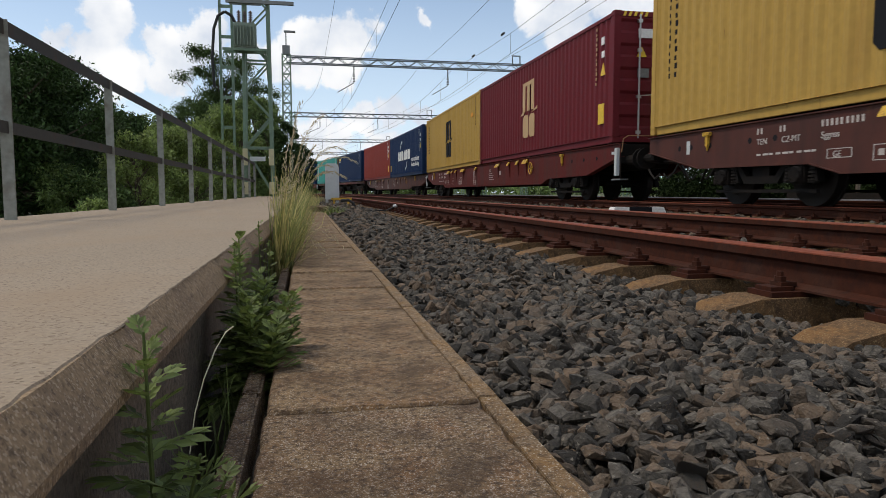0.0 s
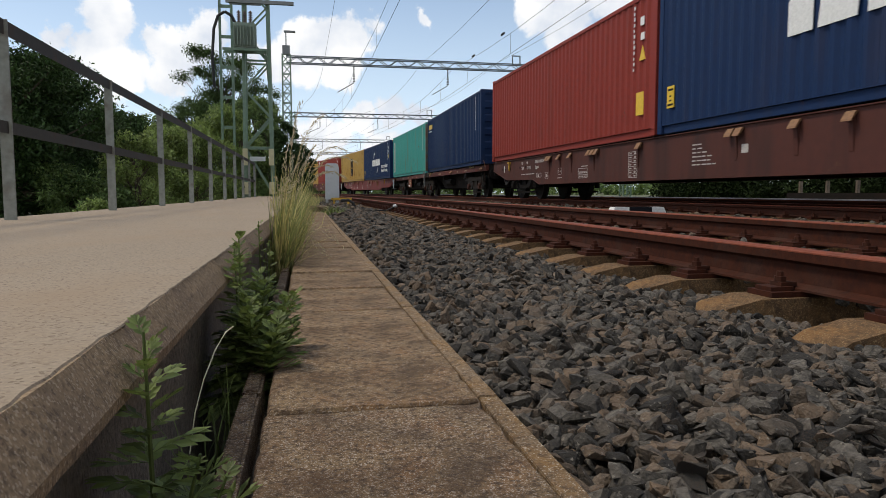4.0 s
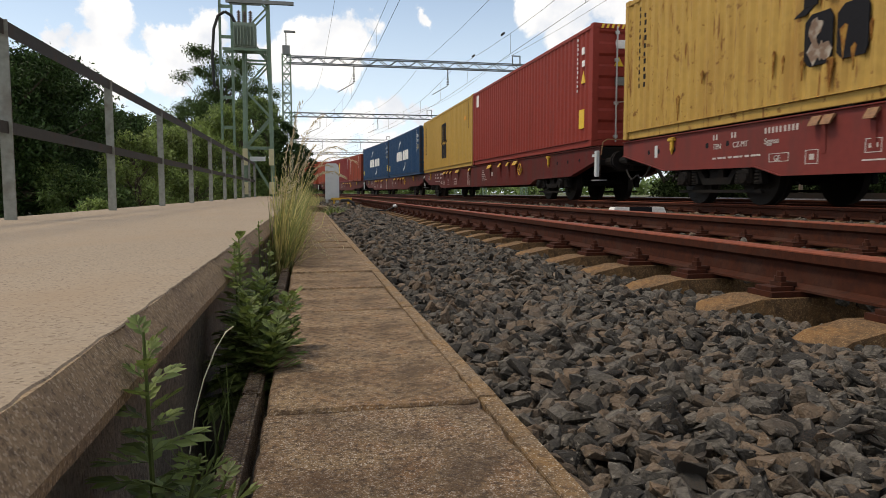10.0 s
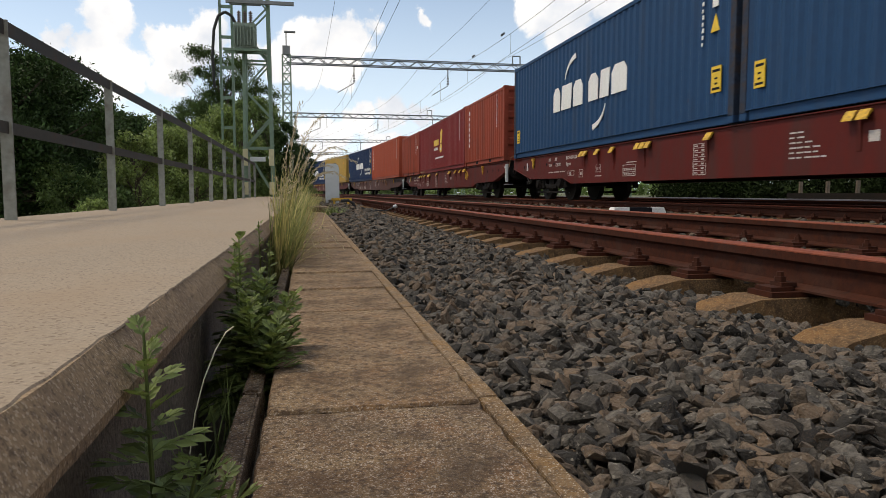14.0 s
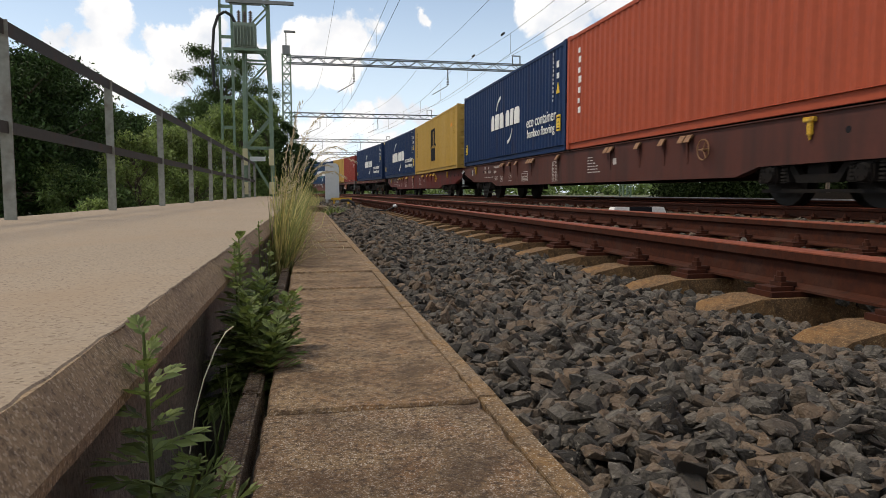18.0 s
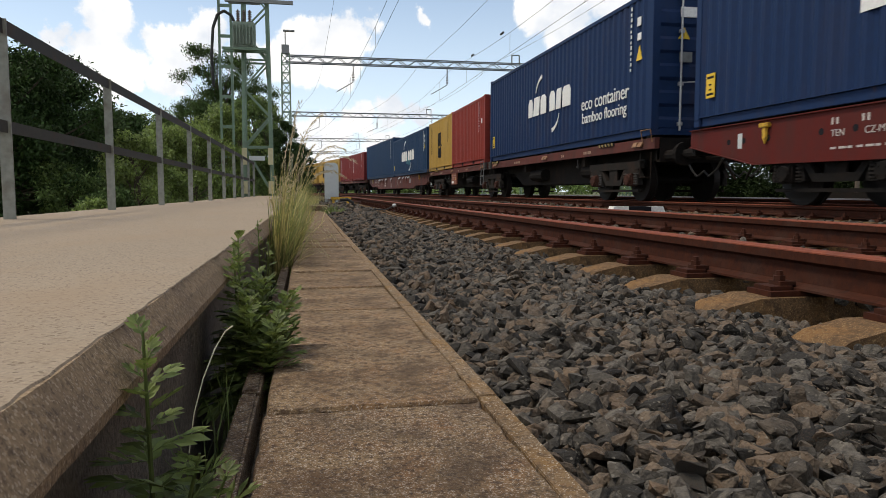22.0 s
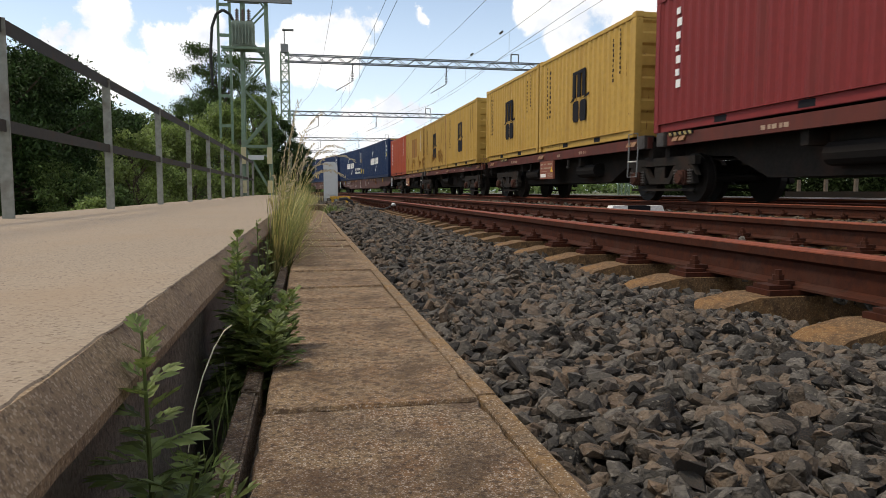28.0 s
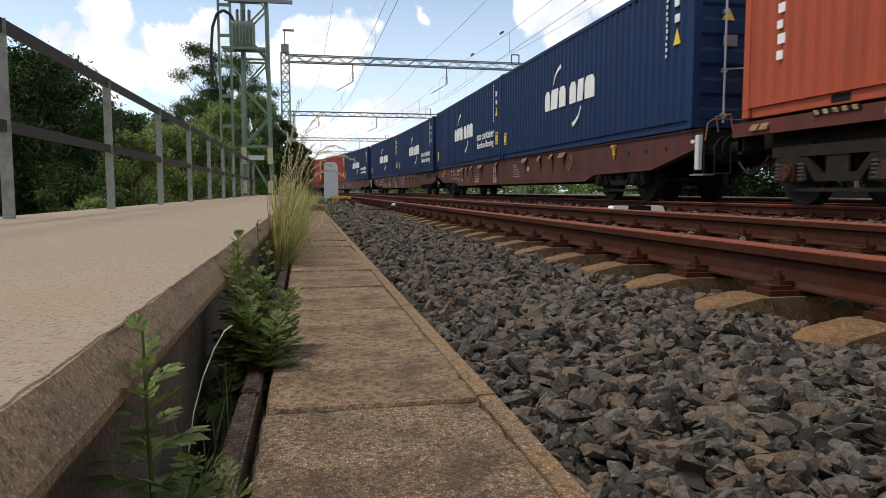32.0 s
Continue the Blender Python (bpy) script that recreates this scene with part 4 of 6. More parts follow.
    if style == "big_mark":
        for k in range(4):
            a = -1.3 + k * .36
            part("word_block", plate([(a, 1.36), (a + .28, 1.36), (a + .31, 1.45), (a + .31, 1.66), (a + .06, 1.66), (a, 1.58)], XF), GOLD, root)
        words_shared(root, "containers", WHITE, -1.27, 1.12, .27)
        for k in range(5):
            one_bar(root, WHITE, -.85 + k * .45, -.47 + k * .45, .66, .74)
        part("tall_mark", plate([(.35, 1.02), (.62, .94), (.86, 1.0), (.92, 1.2), (.8, 1.38), (.55, 1.36), (.38, 1.22)], XF), GOLD, root)
        part("tall_mark", plate([(.5, 1.4), (.82, 1.43), (.95, 1.7), (1.05, 2.02), (.8, 2.12), (.55, 1.95), (.6, 1.72), (.48, 1.58)], XF), GOLD, root)
        part("small_sign", plate([(.55, 1.06), (.72, 1.06), (.72, 1.18), (.55, 1.18)], XF - .004), WHITE, root)
        part("word_bar", plate(rect(far + .3, far + 1.8, .07, .1), XF), PALE, root)
    if style in ("blocks", "blocks_eco", "comb_gold", "plain_words") and H > 2.8:
        def stripes():
            bm = B()
            for k in range(5):
                a = -HW + .2 + k * .13
                prism(bm, [(a, -.05), (a + .06, -.05), (a + .1, .05), (a + .04, .05)], -.058, -.049, axis="y")
            return bm
        part("hazard_stripes", shared(("hazard_stripes", 0), stripes, GOLD), None, root, m=Matrix.Translation((0, -L / 2 + .06, H - .07)))
    # stickers on the doors
    ye = -L / 2 + .012
    for x, z, w, h, mm in ((-.62, H * .8, .34, .2, WHITE), (-.62, H * .5, .26, .2, GREY), (-.12, H * .66, .2, .08, WHITE)):
        bm = B()
        box(bm, x, x + w, ye - .006, ye + .03, z, z + h)
        part("door_sticker", bm, mm, root)
    bm = B()
    prism(bm, [(-.66, H * .655), (-.42, H * .655), (-.54, H * .73)], ye - .006, ye + .03, axis="y")
    part("warning_triangle", bm, GOLD, root)
    TRAIN.append((root, (s0 + s1) / 2, BED))
    return root


def add_patch(root, L, H):
    """A scraped, repainted field that follows the corrugations of the side."""
    m_ = paint("repaint_tan", (.33, .17, .05), stain=(.22, .1, .035), stain_at=(.45, .7), drip=(.13, .05, .02), drip_at=(.62, .68))
    y0, y1 = -L / 2 + .16, L / 2 - .16
    n = round((y1 - y0) / .278)
    p = (y1 - y0) / n
    for k0, k1, z0, z1 in ((7, 14, H * .36, H * .8), (3, 5, H * .12, H * .22)):
        bm = B()
        line = [(y0 + (k + u) * p, -HW + .008 + d) for k in range(k0, k1) for u, d in ((0, 0), (.26, 0), (.5, .036), (.76, .036))]
        lo, hi = [bm.verts.new((x, y, z0)) for y, x in line], [bm.verts.new((x, y, z1)) for y, x in line]
        for i in range(len(line) - 1):
            bm.faces.new((lo[i], lo[i + 1], hi[i + 1], hi[i]))
        part("repainted_patch", bm, m_, root)


def wheelset():
    bm = B()
    rod(bm, (-1.0, 0, 0), (1.0, 0, 0), .08, 10)
    for sx in (-1, 1):
        c = sx * .755
        for r0, r1, xa, xb in ((.46, .46, c - .065, c + .065), (.49, .49, c - sx * .065, c - sx * .095)):
            rod(bm, (xa, 0, 0), (xb, 0, 0), r0, 44, r1)
        rod(bm, (c - .1, 0, 0), (c + .1, 0, 0), .13, 12)
        for k in range(4):
            a = k * math.tau / 4
            rod(bm, (c - .075, math.cos(a) * .27, math.sin(a) * .27), (c + .075, math.cos(a) * .27, math.sin(a) * .27), .03, 6)
    return mesh_of(bm, "wheelset", WHEEL)


WHEELSET = wheelset()


WORN = mat("worn_spring_steel", (.06, .052, .047), .6, .2, grain=30, amount=.3, bump=.1)


def coil():
    """A stubby coil spring, its turns as stacked rings."""
    bm = B()
    for k in range(5):
        rod(bm, (0, 0, .01 + k * .052), (0, 0, .038 + k * .052), .078, 10)
    rod(bm, (0, 0, 0), (0, 0, .26), .045, 8)
    return bm


def axle_box():
    bm = B()
    box(bm, -.1, .1, -.14, .14, -.14, .14, bevel=.03)
    rod(bm, (-.14, 0, 0), (-.1, 0, 0), .11, 14, .125)
    for k in range(4):
        a = .785 + k * 1.571
        rod(bm, (-.15, math.cos(a) * .08, math.sin(a) * .08), (-.13, math.cos(a) * .08, math.sin(a) * .08), .014, 6)
    return bm


def bogie(root, y, iron, boxes, coils):
    """Two-axle bogie: side frames with axle boxes and springs."""
    bm = B()
    for sx in (-1, 1):
        x = sx * 1.0
        prism(bm, [(-1.35, .5), (-1.2, .7), (-.6, .74), (-.35, .46), (.35, .46), (.6, .74), (1.2, .7), (1.35, .5), (1.2, .62), (.62, .62), (.4, .34), (-.4, .34), (-.62, .62), (-1.2, .62)], x - .05, x + .05)
        for yy in (-.9, .9):
            for d in (-.24, .24):
                rod(bm, (x, yy + d, .34), (x, yy + d, .36), .1, 8)
            prism(bm, [(yy - .36, .36), (yy - .3, .62), (yy - .16, .7), (yy + .16, .7), (yy + .3, .62), (yy + .36, .36), (yy + .24, .36), (yy + .18, .58), (yy - .18, .58), (yy - .24, .36)], x - .06, x + .06)
        box(bm, x - .04, x + .06, -.2, .2, .42, .72)
        box(bm, x - .03, x + .03, -1.2, 1.2, .2, .25)
        box(bm, x - .06, x + .06, -1.3, 1.3, .7, .86)
    box(bm, -1.0, 1.0, -.2, .2, .42, .72)
    b = part("bogie_frame", bm, iron, root, m=Matrix.Translation((0, y, 0)))
    for yy in (-.9, .9):
        part("wheelset", WHEELSET, None, b, m=Matrix.Translation((0, yy, .46)))
        part("axle_box", shared(("axle_box", 0), axle_box, boxes), None, b, m=Matrix.Translation((-1.03, yy, .46)))
        for d in (-.24, .24):
            part("spring", shared(("spring", 0), coil, coils), None, b, m=Matrix.Translation((-1.02, yy + d, .36)))
    return b


def buffers(root, y, sy):
    for sx in (-.875, .875):
        bm = B()
        rod(bm, (sx, y, .93), (sx, y + sy * .38, .93), .11, 10)
        rod(bm, (sx, y + sy * .3, .93), (sx, y + sy * .56, .93), .085, 10)
        rod(bm, (sx, y + sy * .56, .93), (sx, y + sy * .61, .93), .23, 14)
        part("buffer", bm, SHADED_IRON, root)
    bm = B()
    rod(bm, (0, y, .9), (0, y + sy * .5, .88), .05, 6)
    rod(bm, (.3, y + sy * .1, .8), (.35, y + sy * .45, .45), .025, 6)
    part("coupling", bm, UNDER, root)
    for sx in (-.45, .42):
        part("brake_hose", tube(B(), [(sx, y, .82), (sx, y + sy * .2, .62), (sx * 1.05, y + sy * .42, .5), (sx, y + sy * .6, .6)], .022, 6), RUBBER, root)


def flap(root, y, m_, z=1.2, n=2):
    """Folding container supports that hang over the sill's face, side by side."""
    for k in range(n):
        c = y + (k - (n - 1) / 2) * .23
        bm = B()
        prism(bm, [(-1.12, z + .05), (-1.15, z + .05), (-1.215, z - .055), (-1.225, z - .085), (-1.2, z - .085), (-1.19, z - .05), (-1.125, z + .02)], c - .09, c + .09, axis="y")
        box(bm, -1.17, -1.112, c - .025, c + .025, z - .05, z + .02)
        part("container_lock", bm, m_, root)


def straight_wagon(m_, lockm, dark=False):
    """Four-axle eighty-foot container flat with deep side sills."""
    root = thing("container_wagon", "four-axle red-brown container flat wagon with deep side sills", "railway wagon", group="wagons of the train")
    h = 12.45
    top = 1.29
    line = [(-h, top), (h, top), (h, 1.0), (h - .2, .96), (h - 1.8, .63), (h - 4.6, .6), (h - 5.2, .45), (-h + 5.2, .45), (-h + 4.6, .6), (-h + 1.8, .63), (-h + .2, .96), (-h, 1.0)]
    for sx in (-1, 1):
        bm = B()
        prism(bm, line, sx * 1.1 - .012, sx * 1.1 + .012)
        for k, (ya, za) in enumerate(line[2:-1]):
            yb, zb = line[3 + k] if 3 + k < len(line) else line[0]
            bar(bm, (sx * 1.06, ya, za + .006), (sx * 1.06, yb, zb + .006), .16, .016)
        box(bm, sx * 1.06 - .09, sx * 1.06 + .09, -h, h, top, top + .018)
        sill = part("side_sill", bm, m_, root)
        for y in (-5.75, -4.9, -3.88, -2.45, .95, 3.25, 4.72, 5.55, 6.4) if sx < 0 else ():
            bm = B()
            prism(bm, [(sx * 1.112, .72), (sx * 1.112, 1.25), (sx * 1.155, 1.22), (sx * 1.118, .74)], y - .04, y + .04, axis="y")
            part("rib", bm, m_, sill)
    for y in (-h + .06, h - .06):
        bm = B()
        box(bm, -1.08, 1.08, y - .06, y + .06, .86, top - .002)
        part("end_sill", bm, SHADED_IRON, root)
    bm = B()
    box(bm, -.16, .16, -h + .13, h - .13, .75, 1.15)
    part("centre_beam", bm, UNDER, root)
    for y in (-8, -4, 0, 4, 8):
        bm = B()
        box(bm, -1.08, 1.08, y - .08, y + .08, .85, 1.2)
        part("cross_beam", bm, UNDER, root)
    # Bogie, axle boxes and springs take darker tones that hold the wagon's shade
    bogie(root, -9.0, SHADED_IRON, SHADED_IRON, UNDER)
    bogie(root, 9.0, SHADED_IRON, SHADED_IRON, UNDER)
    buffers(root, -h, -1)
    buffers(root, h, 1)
    for y, n in ((6.4, 2), (5.55, 1), (4.72, 1), (3.25, 3), (.85, 1), (-2.45, 2), (-3.88, 1), (-4.9, 1), (-5.75, 2)):
        flap(root, y, lockm, 1.2, n)
    # container pads that carry the load
    for y in (-12.0, -6.0, -.2, .2, 6.0, 12.0):
        for sx in (-1, 1):
            bm = B()
            box(bm, sx * 1.04 - .1, sx * 1.04 + .1, y - .12, y + .12, top + .019, BED - TRAIN_RAIL - .001)
            part("load_pad", bm, UNDER, root)
    # brake wheel
    bm = B()
    for k in range(14):
        a, c = k * math.tau / 14, (k + 1) * math.tau / 14
        rod(bm, (-1.2, -6.4 + math.cos(a) * .18, .95 + math.sin(a) * .18), (-1.2, -6.4 + math.cos(c) * .18, .95 + math.sin(c) * .18), .014, 5)
    for k in range(3):
        a = k * math.tau / 3
        rod(bm, (-1.2, -6.4, .95), (-1.2, -6.4 + math.cos(a) * .18, .95 + math.sin(a) * .18), .011, 5)
    rod(bm, (-1.22, -6.4, .95), (-1.1, -6.4, .95), .03, 6)
    part("brake_wheel", bm, lockm, root)
    # yellow lifting hooks on the sill
    for y in (10.35, -8.93):
        bm = B()
        box(bm, -1.16, -1.112, y - .05, y + .05, 1.0, 1.24, bevel=.012)
        box(bm, -1.18, -1.112, y - .11, y + .11, 1.18, 1.25, bevel=.012)
        rod(bm, (-1.135, y, 1.02), (-1.135, y, .93), .035, 6, .012)
        part("sill_hook", bm, YELLOW_STEEL, root)
    # round holes, shown as dark discs set in the sill
    for y in (11.3, 10.9, 10.3, 9.2, 8.6, -8.9, -9.6, -10.4, -11.2):
        bm = B()
        rod(bm, (-1.113, y, 1.02), (-1.1, y, 1.02), .05, 10)
        part("sill_hole", bm, BLACK, root)
    # lettering on the far end of the sill: bars for numbers
    def tag(nm, a0, a1, z0, z1, mm=WORN_WHITE):
        bm = B()
        box(bm, -1.116, -1.108, -a1, -a0, z0, z1)
        part(nm, bm, mm, root)
    def row(nm, spans, z0, z1):
        bm = B()
        for a0, a1 in spans:
            box(bm, -1.116, -1.108, -a1, -a0, z0, z1)
        part(nm, bm, WORN_WHITE, root)["kind"] = "stuff"
    fx = -h
    for a, w in ((3.43, .2), (3.95, .2), (4.8, .4), (5.24, .3)):
        row("number_bar", [(fx + a + k * .085, fx + a + k * .085 + .04) for k in range(round(w / .085))], 1.1, 1.19)
    words_shared(root, "TEN", WORN_WHITE, fx + 3.43, .94, .13, -1.114)
    words_shared(root, "CZ-MT", WORN_WHITE, fx + 4.0, .94, .13, -1.114)
    words_shared(root, "Sggnss", WORN_WHITE, fx + 4.8, .94, .13, -1.114)
    row("small_writing", [(fx + 3.43 + k * .15, fx + 3.43 + k * .15 + (.1, .13, .08)[k % 3]) for k in range(9)], .77, .8)

    def frame_mark(a0, a1, z0, z1):
        for q in ((a0, a1, z0, z0 + .01), (a0, a1, z1 - .01, z1), (a0, a0 + .012, z0 + .01, z1 - .01), (a1 - .012, a1, z0 + .01, z1 - .01)):
            tag("mark_border", *q)
    frame_mark(fx + 4.92, fx + 5.36, .66, .79)
    words_shared(root, "GE", WORN_WHITE, fx + 5.03, .675, .12, -1.114)
    frame_mark(fx + 5.7, fx + 5.95, .6, .8)
    tag("small_writing", fx + 5.78, fx + 5.87, .66, .74)
    frame_mark(fx + 6.76, fx + 7.02, .7, .88)
    tag("small_writing", fx + 6.82, fx + 6.96, .76, .82)
    tag("small_writing", fx + 6.72, fx + 7.08, .6, .62)
    tag("small_writing", fx + 8.4, fx + 8.85, .86, .88)
    frame_mark(fx + 8.22, fx + 8.82, .57, .82)
    for k in range(2):
        tag("mark_border", fx + 8.232, fx + 8.808, .65 + k * .08, .66 + k * .08)
    for k in range(5):
        tag("small_writing", fx + 8.27 + k * .11, fx + 8.34 + k * .11, .69, .72)
        tag("small_writing", fx + 8.27 + k * .11, fx + 8.33 + k * .11, .6, .63)
    # loading table with its rows
    frame_mark(fx + 11.06, fx + 11.47, .52, 1.08)
    for k in range(7):
        if k:
            tag("mark_border", fx + 11.072, fx + 11.458, .52 + k * .08, .528 + k * .08)
        tag("small_writing", fx + 11.1, fx + 11.2, .55 + k * .08, .57 + k * .08)
        tag("small_writing", fx + 11.32, fx + 11.4, .545 + k * .08, .575 + k * .08)
    for k, w in enumerate((.95, .72, .78, .62, .42, .45)):
        row("small_writing", [(fx + 13.6 + a * .16, fx + 13.6 + a * .16 + (.13, .1, .14)[(a + k) % 3]) for a in range(int(w / .16))], .69 + k * .072, .712 + k * .072)
    tag("white_plate", fx + 15.05, fx + 15.22, .84, .98)
    tag("white_plate", fx + 1.4, fx + 1.51, .9, 1.14, CABINET)
    # handrail and step at the near end
    for pts in (((-1.1, -h - .06, 1.1), (-1.06, -h - .06, 1.4), (-.95, -h - .06, 1.47), (-.35, -h - .06, 1.47), (-.3, -h - .06, 1.2)), ((-1.15, -h - .12, 1.0), (-1.15, -h - .12, .52), (-1.15, -h + .2, .52), (-1.15, -h + .2, .7))):
        part("handrail", tube(B(), pts, .014, 5), TAN_STEEL if pts[0][2] > 1.05 else UNDER, root)
    bm = B()
    box(bm, -1.2, -1.0, -h - .2, -h + .25, .48, .51)
    part("step", bm, GREY, root)
    bm = B()
    box(bm, -1.2, -1.12, -h - .02, -h + .11, .58, 1.2, bevel=.012)
    box(bm, -1.21, -1.1, -h + .1, -h + .22, 1.06, 1.12)
    part("corner_bracket", bm, CABINET, root)
    return root


def jointed_wagon(m_, lockm):
    """Six-axle articulated container flat with slim side sills and open underframe."""
    root = thing("articulated_container_wagon", "six-axle articulated container flat wagon with slim brown frame", "railway wagon", group="wagons of the train")
    h = 12.75
    top = 1.29
    for half in (-1, 1):
        ya, yb = (-h, -.25) if half < 0 else (.25, h)
        for sx in (-1, 1):
            bm = B()
            box(bm, sx * 1.12 - .05, sx * 1.12 + .05, ya, yb, 1.07, top)
            sill = part("side_sill", bm, m_, root)
        bm = B()
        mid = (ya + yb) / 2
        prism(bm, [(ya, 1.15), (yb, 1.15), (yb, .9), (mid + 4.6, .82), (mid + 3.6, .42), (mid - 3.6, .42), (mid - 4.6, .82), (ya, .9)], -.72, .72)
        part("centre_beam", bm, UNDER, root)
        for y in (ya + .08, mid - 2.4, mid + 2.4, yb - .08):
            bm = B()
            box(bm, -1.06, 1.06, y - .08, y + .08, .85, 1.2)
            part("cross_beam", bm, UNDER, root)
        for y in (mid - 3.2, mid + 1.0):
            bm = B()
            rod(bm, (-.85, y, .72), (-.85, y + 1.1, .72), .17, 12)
            part("air_tank", bm, SHADED_IRON, root)
        for y in (ya + .7, mid + .2, yb - .7):
            flap(root, y, lockm, 1.22)
        for a, n in ((mid - 3.1, 4), (mid - 1.3, 2), (mid + 2.6, 5)):
            bm = B()
            for k in range(n):
                box(bm, -1.1735, -1.1695, a + k * .13, a + k * .13 + (.1, .07)[k % 2], 1.13, 1.2)
            part("small_writing", bm, FADED, root)["kind"] = "stuff"
        for y in (ya + .3, mid - .2, mid + .2, yb - .3):
            for sx in (-1, 1):
                bm = B()
                box(bm, sx * 1.04 - .1, sx * 1.04 + .1, y - .12, y + .12, top + .001, BED - TRAIN_RAIL - .001)
                part("load_pad", bm, UNDER, root)
        if half < 0:
            continue
        # hanging side board with bars of writing
        bm = B()
        box(bm, -1.19, -1.14, mid - .85, mid + .25, .55, 1.06)
        board = part("data_board", bm, paint("board_brown", (.23, .08, .052)), root)
        yy = mid - .3
        for a0, a1, z0, z1, mm in ((-.5, -.3, .95, .99, FADED), (-.2, -.05, .95, .99, FADED), (.1, .45, .95, .99, FADED), (-.5, -.25, .84, .88, FADED), (-.2, .1, .84, .88, FADED), (.15, .4, .84, .88, FADED), (-.5, .05, .76, .775, FADED), (-.5, -.05, .6, .7, WHITE), (.1, .5, .6, .615, FADED), (.1, .5, .7, .715, FADED), (.1, .45, .645, .67, FADED)):
            bm = B()
            box(bm, -1.194, -1.189, yy - a1, yy - a0, z0, z1)
            part("small_writing", bm, mm, board)
        bm = B()
        prism(bm, [(yy - .5, .75), (yy - .32, .75), (yy - .41, .9)], -1.194, -1.189)
        part("warning_triangle", bm, GOLD, board)
    # striped bars on the sill above the outer bogies and beside the joint
    for y in (-10.5, -1.0, 10.5):
        bm = B()
        box(bm, -1.2, -1.171, y - .42, y + .42, 1.24, 1.3, bevel=.008)
        strip = part("hazard_bar", bm, BLACK, root)
        bm = B()
        for k in range(5):
            a = y - .4 + k * .17
            prism(bm, [(a, 1.236), (a + .08, 1.236), (a + .12, 1.304), (a + .04, 1.304)], -1.204, -1.199)
        part("yellow_stripes", bm, mat("grimy_stripe_paint", (.36, .27, .11), .7, spec=.2, grain=25, amount=.3, stain=(.1, .07, .04), stain_scale=14, stain_at=(.45, .65), bump=.1), strip)
    for y in (-.35, .42):
        bm = B()
        box(bm, -1.24, -1.02, y - .14, y + .14, 1.06, 1.33, bevel=.012)
        box(bm, -1.25, -1.24, y - .09, y + .09, 1.12, 1.27, bevel=.004)
        part("corner_socket", bm, WORN, root)
    for pts in (((-1.2, .62, 1.15), (-1.23, .62, .5), (-1.23, 1.02, .5), (-1.2, 1.02, 1.15)), ((-1.225, .62, .82), (-1.225, 1.02, .82)), ((-1.2, .62, 1.1), (-1.22, .62, 1.4), (-1.22, 1.02, 1.4), (-1.2, 1.02, 1.1))):
        part("ladder_rail", tube(B(), pts, .016, 5), WORN_WHITE if len(pts) < 4 else GREY, root)
    for y in (-8.4, 5.0, 8.2):
        bm = B()
        rod(bm, (-1.0, y, 1.05), (-1.0, y, .86), .03, 6)
        box(bm, -1.04, -.98, y - .06, y + .06, .82, .88, bevel=.01)
        part("brake_handle", bm, WORN, root)
    for y in (-10.6, 0, 10.6):
        bogie(root, y, UNDER, AXLE, WORN)
    buffers(root, -h, -1)
    buffers(root, h, 1)
    for y in (-h + .05, h - .05):
        bm = B()
        box(bm, -1.06, 1.06, y - .06, y + .06, .8, top - .004)
        part("end_sill", bm, SHADED_IRON, root)
        for pts in (((-1.2, y, 1.2), (-1.25, y, 1.45), (-1.25, y + .4, 1.45), (-1.2, y + .4, 1.2)), ((-1.22, y, 1.0), (-1.22, y, .5), (-1.22, y + .45, .5), (-1.22, y + .45, 1.0))):
            part("handrail", tube(B(), pts, .013, 5), TAN_STEEL if pts[0][2] > 1.1 else UNDER, root)
    return root


Y40, Y20 = 12.19, 6.06
HC, ST = 2.93, 2.60
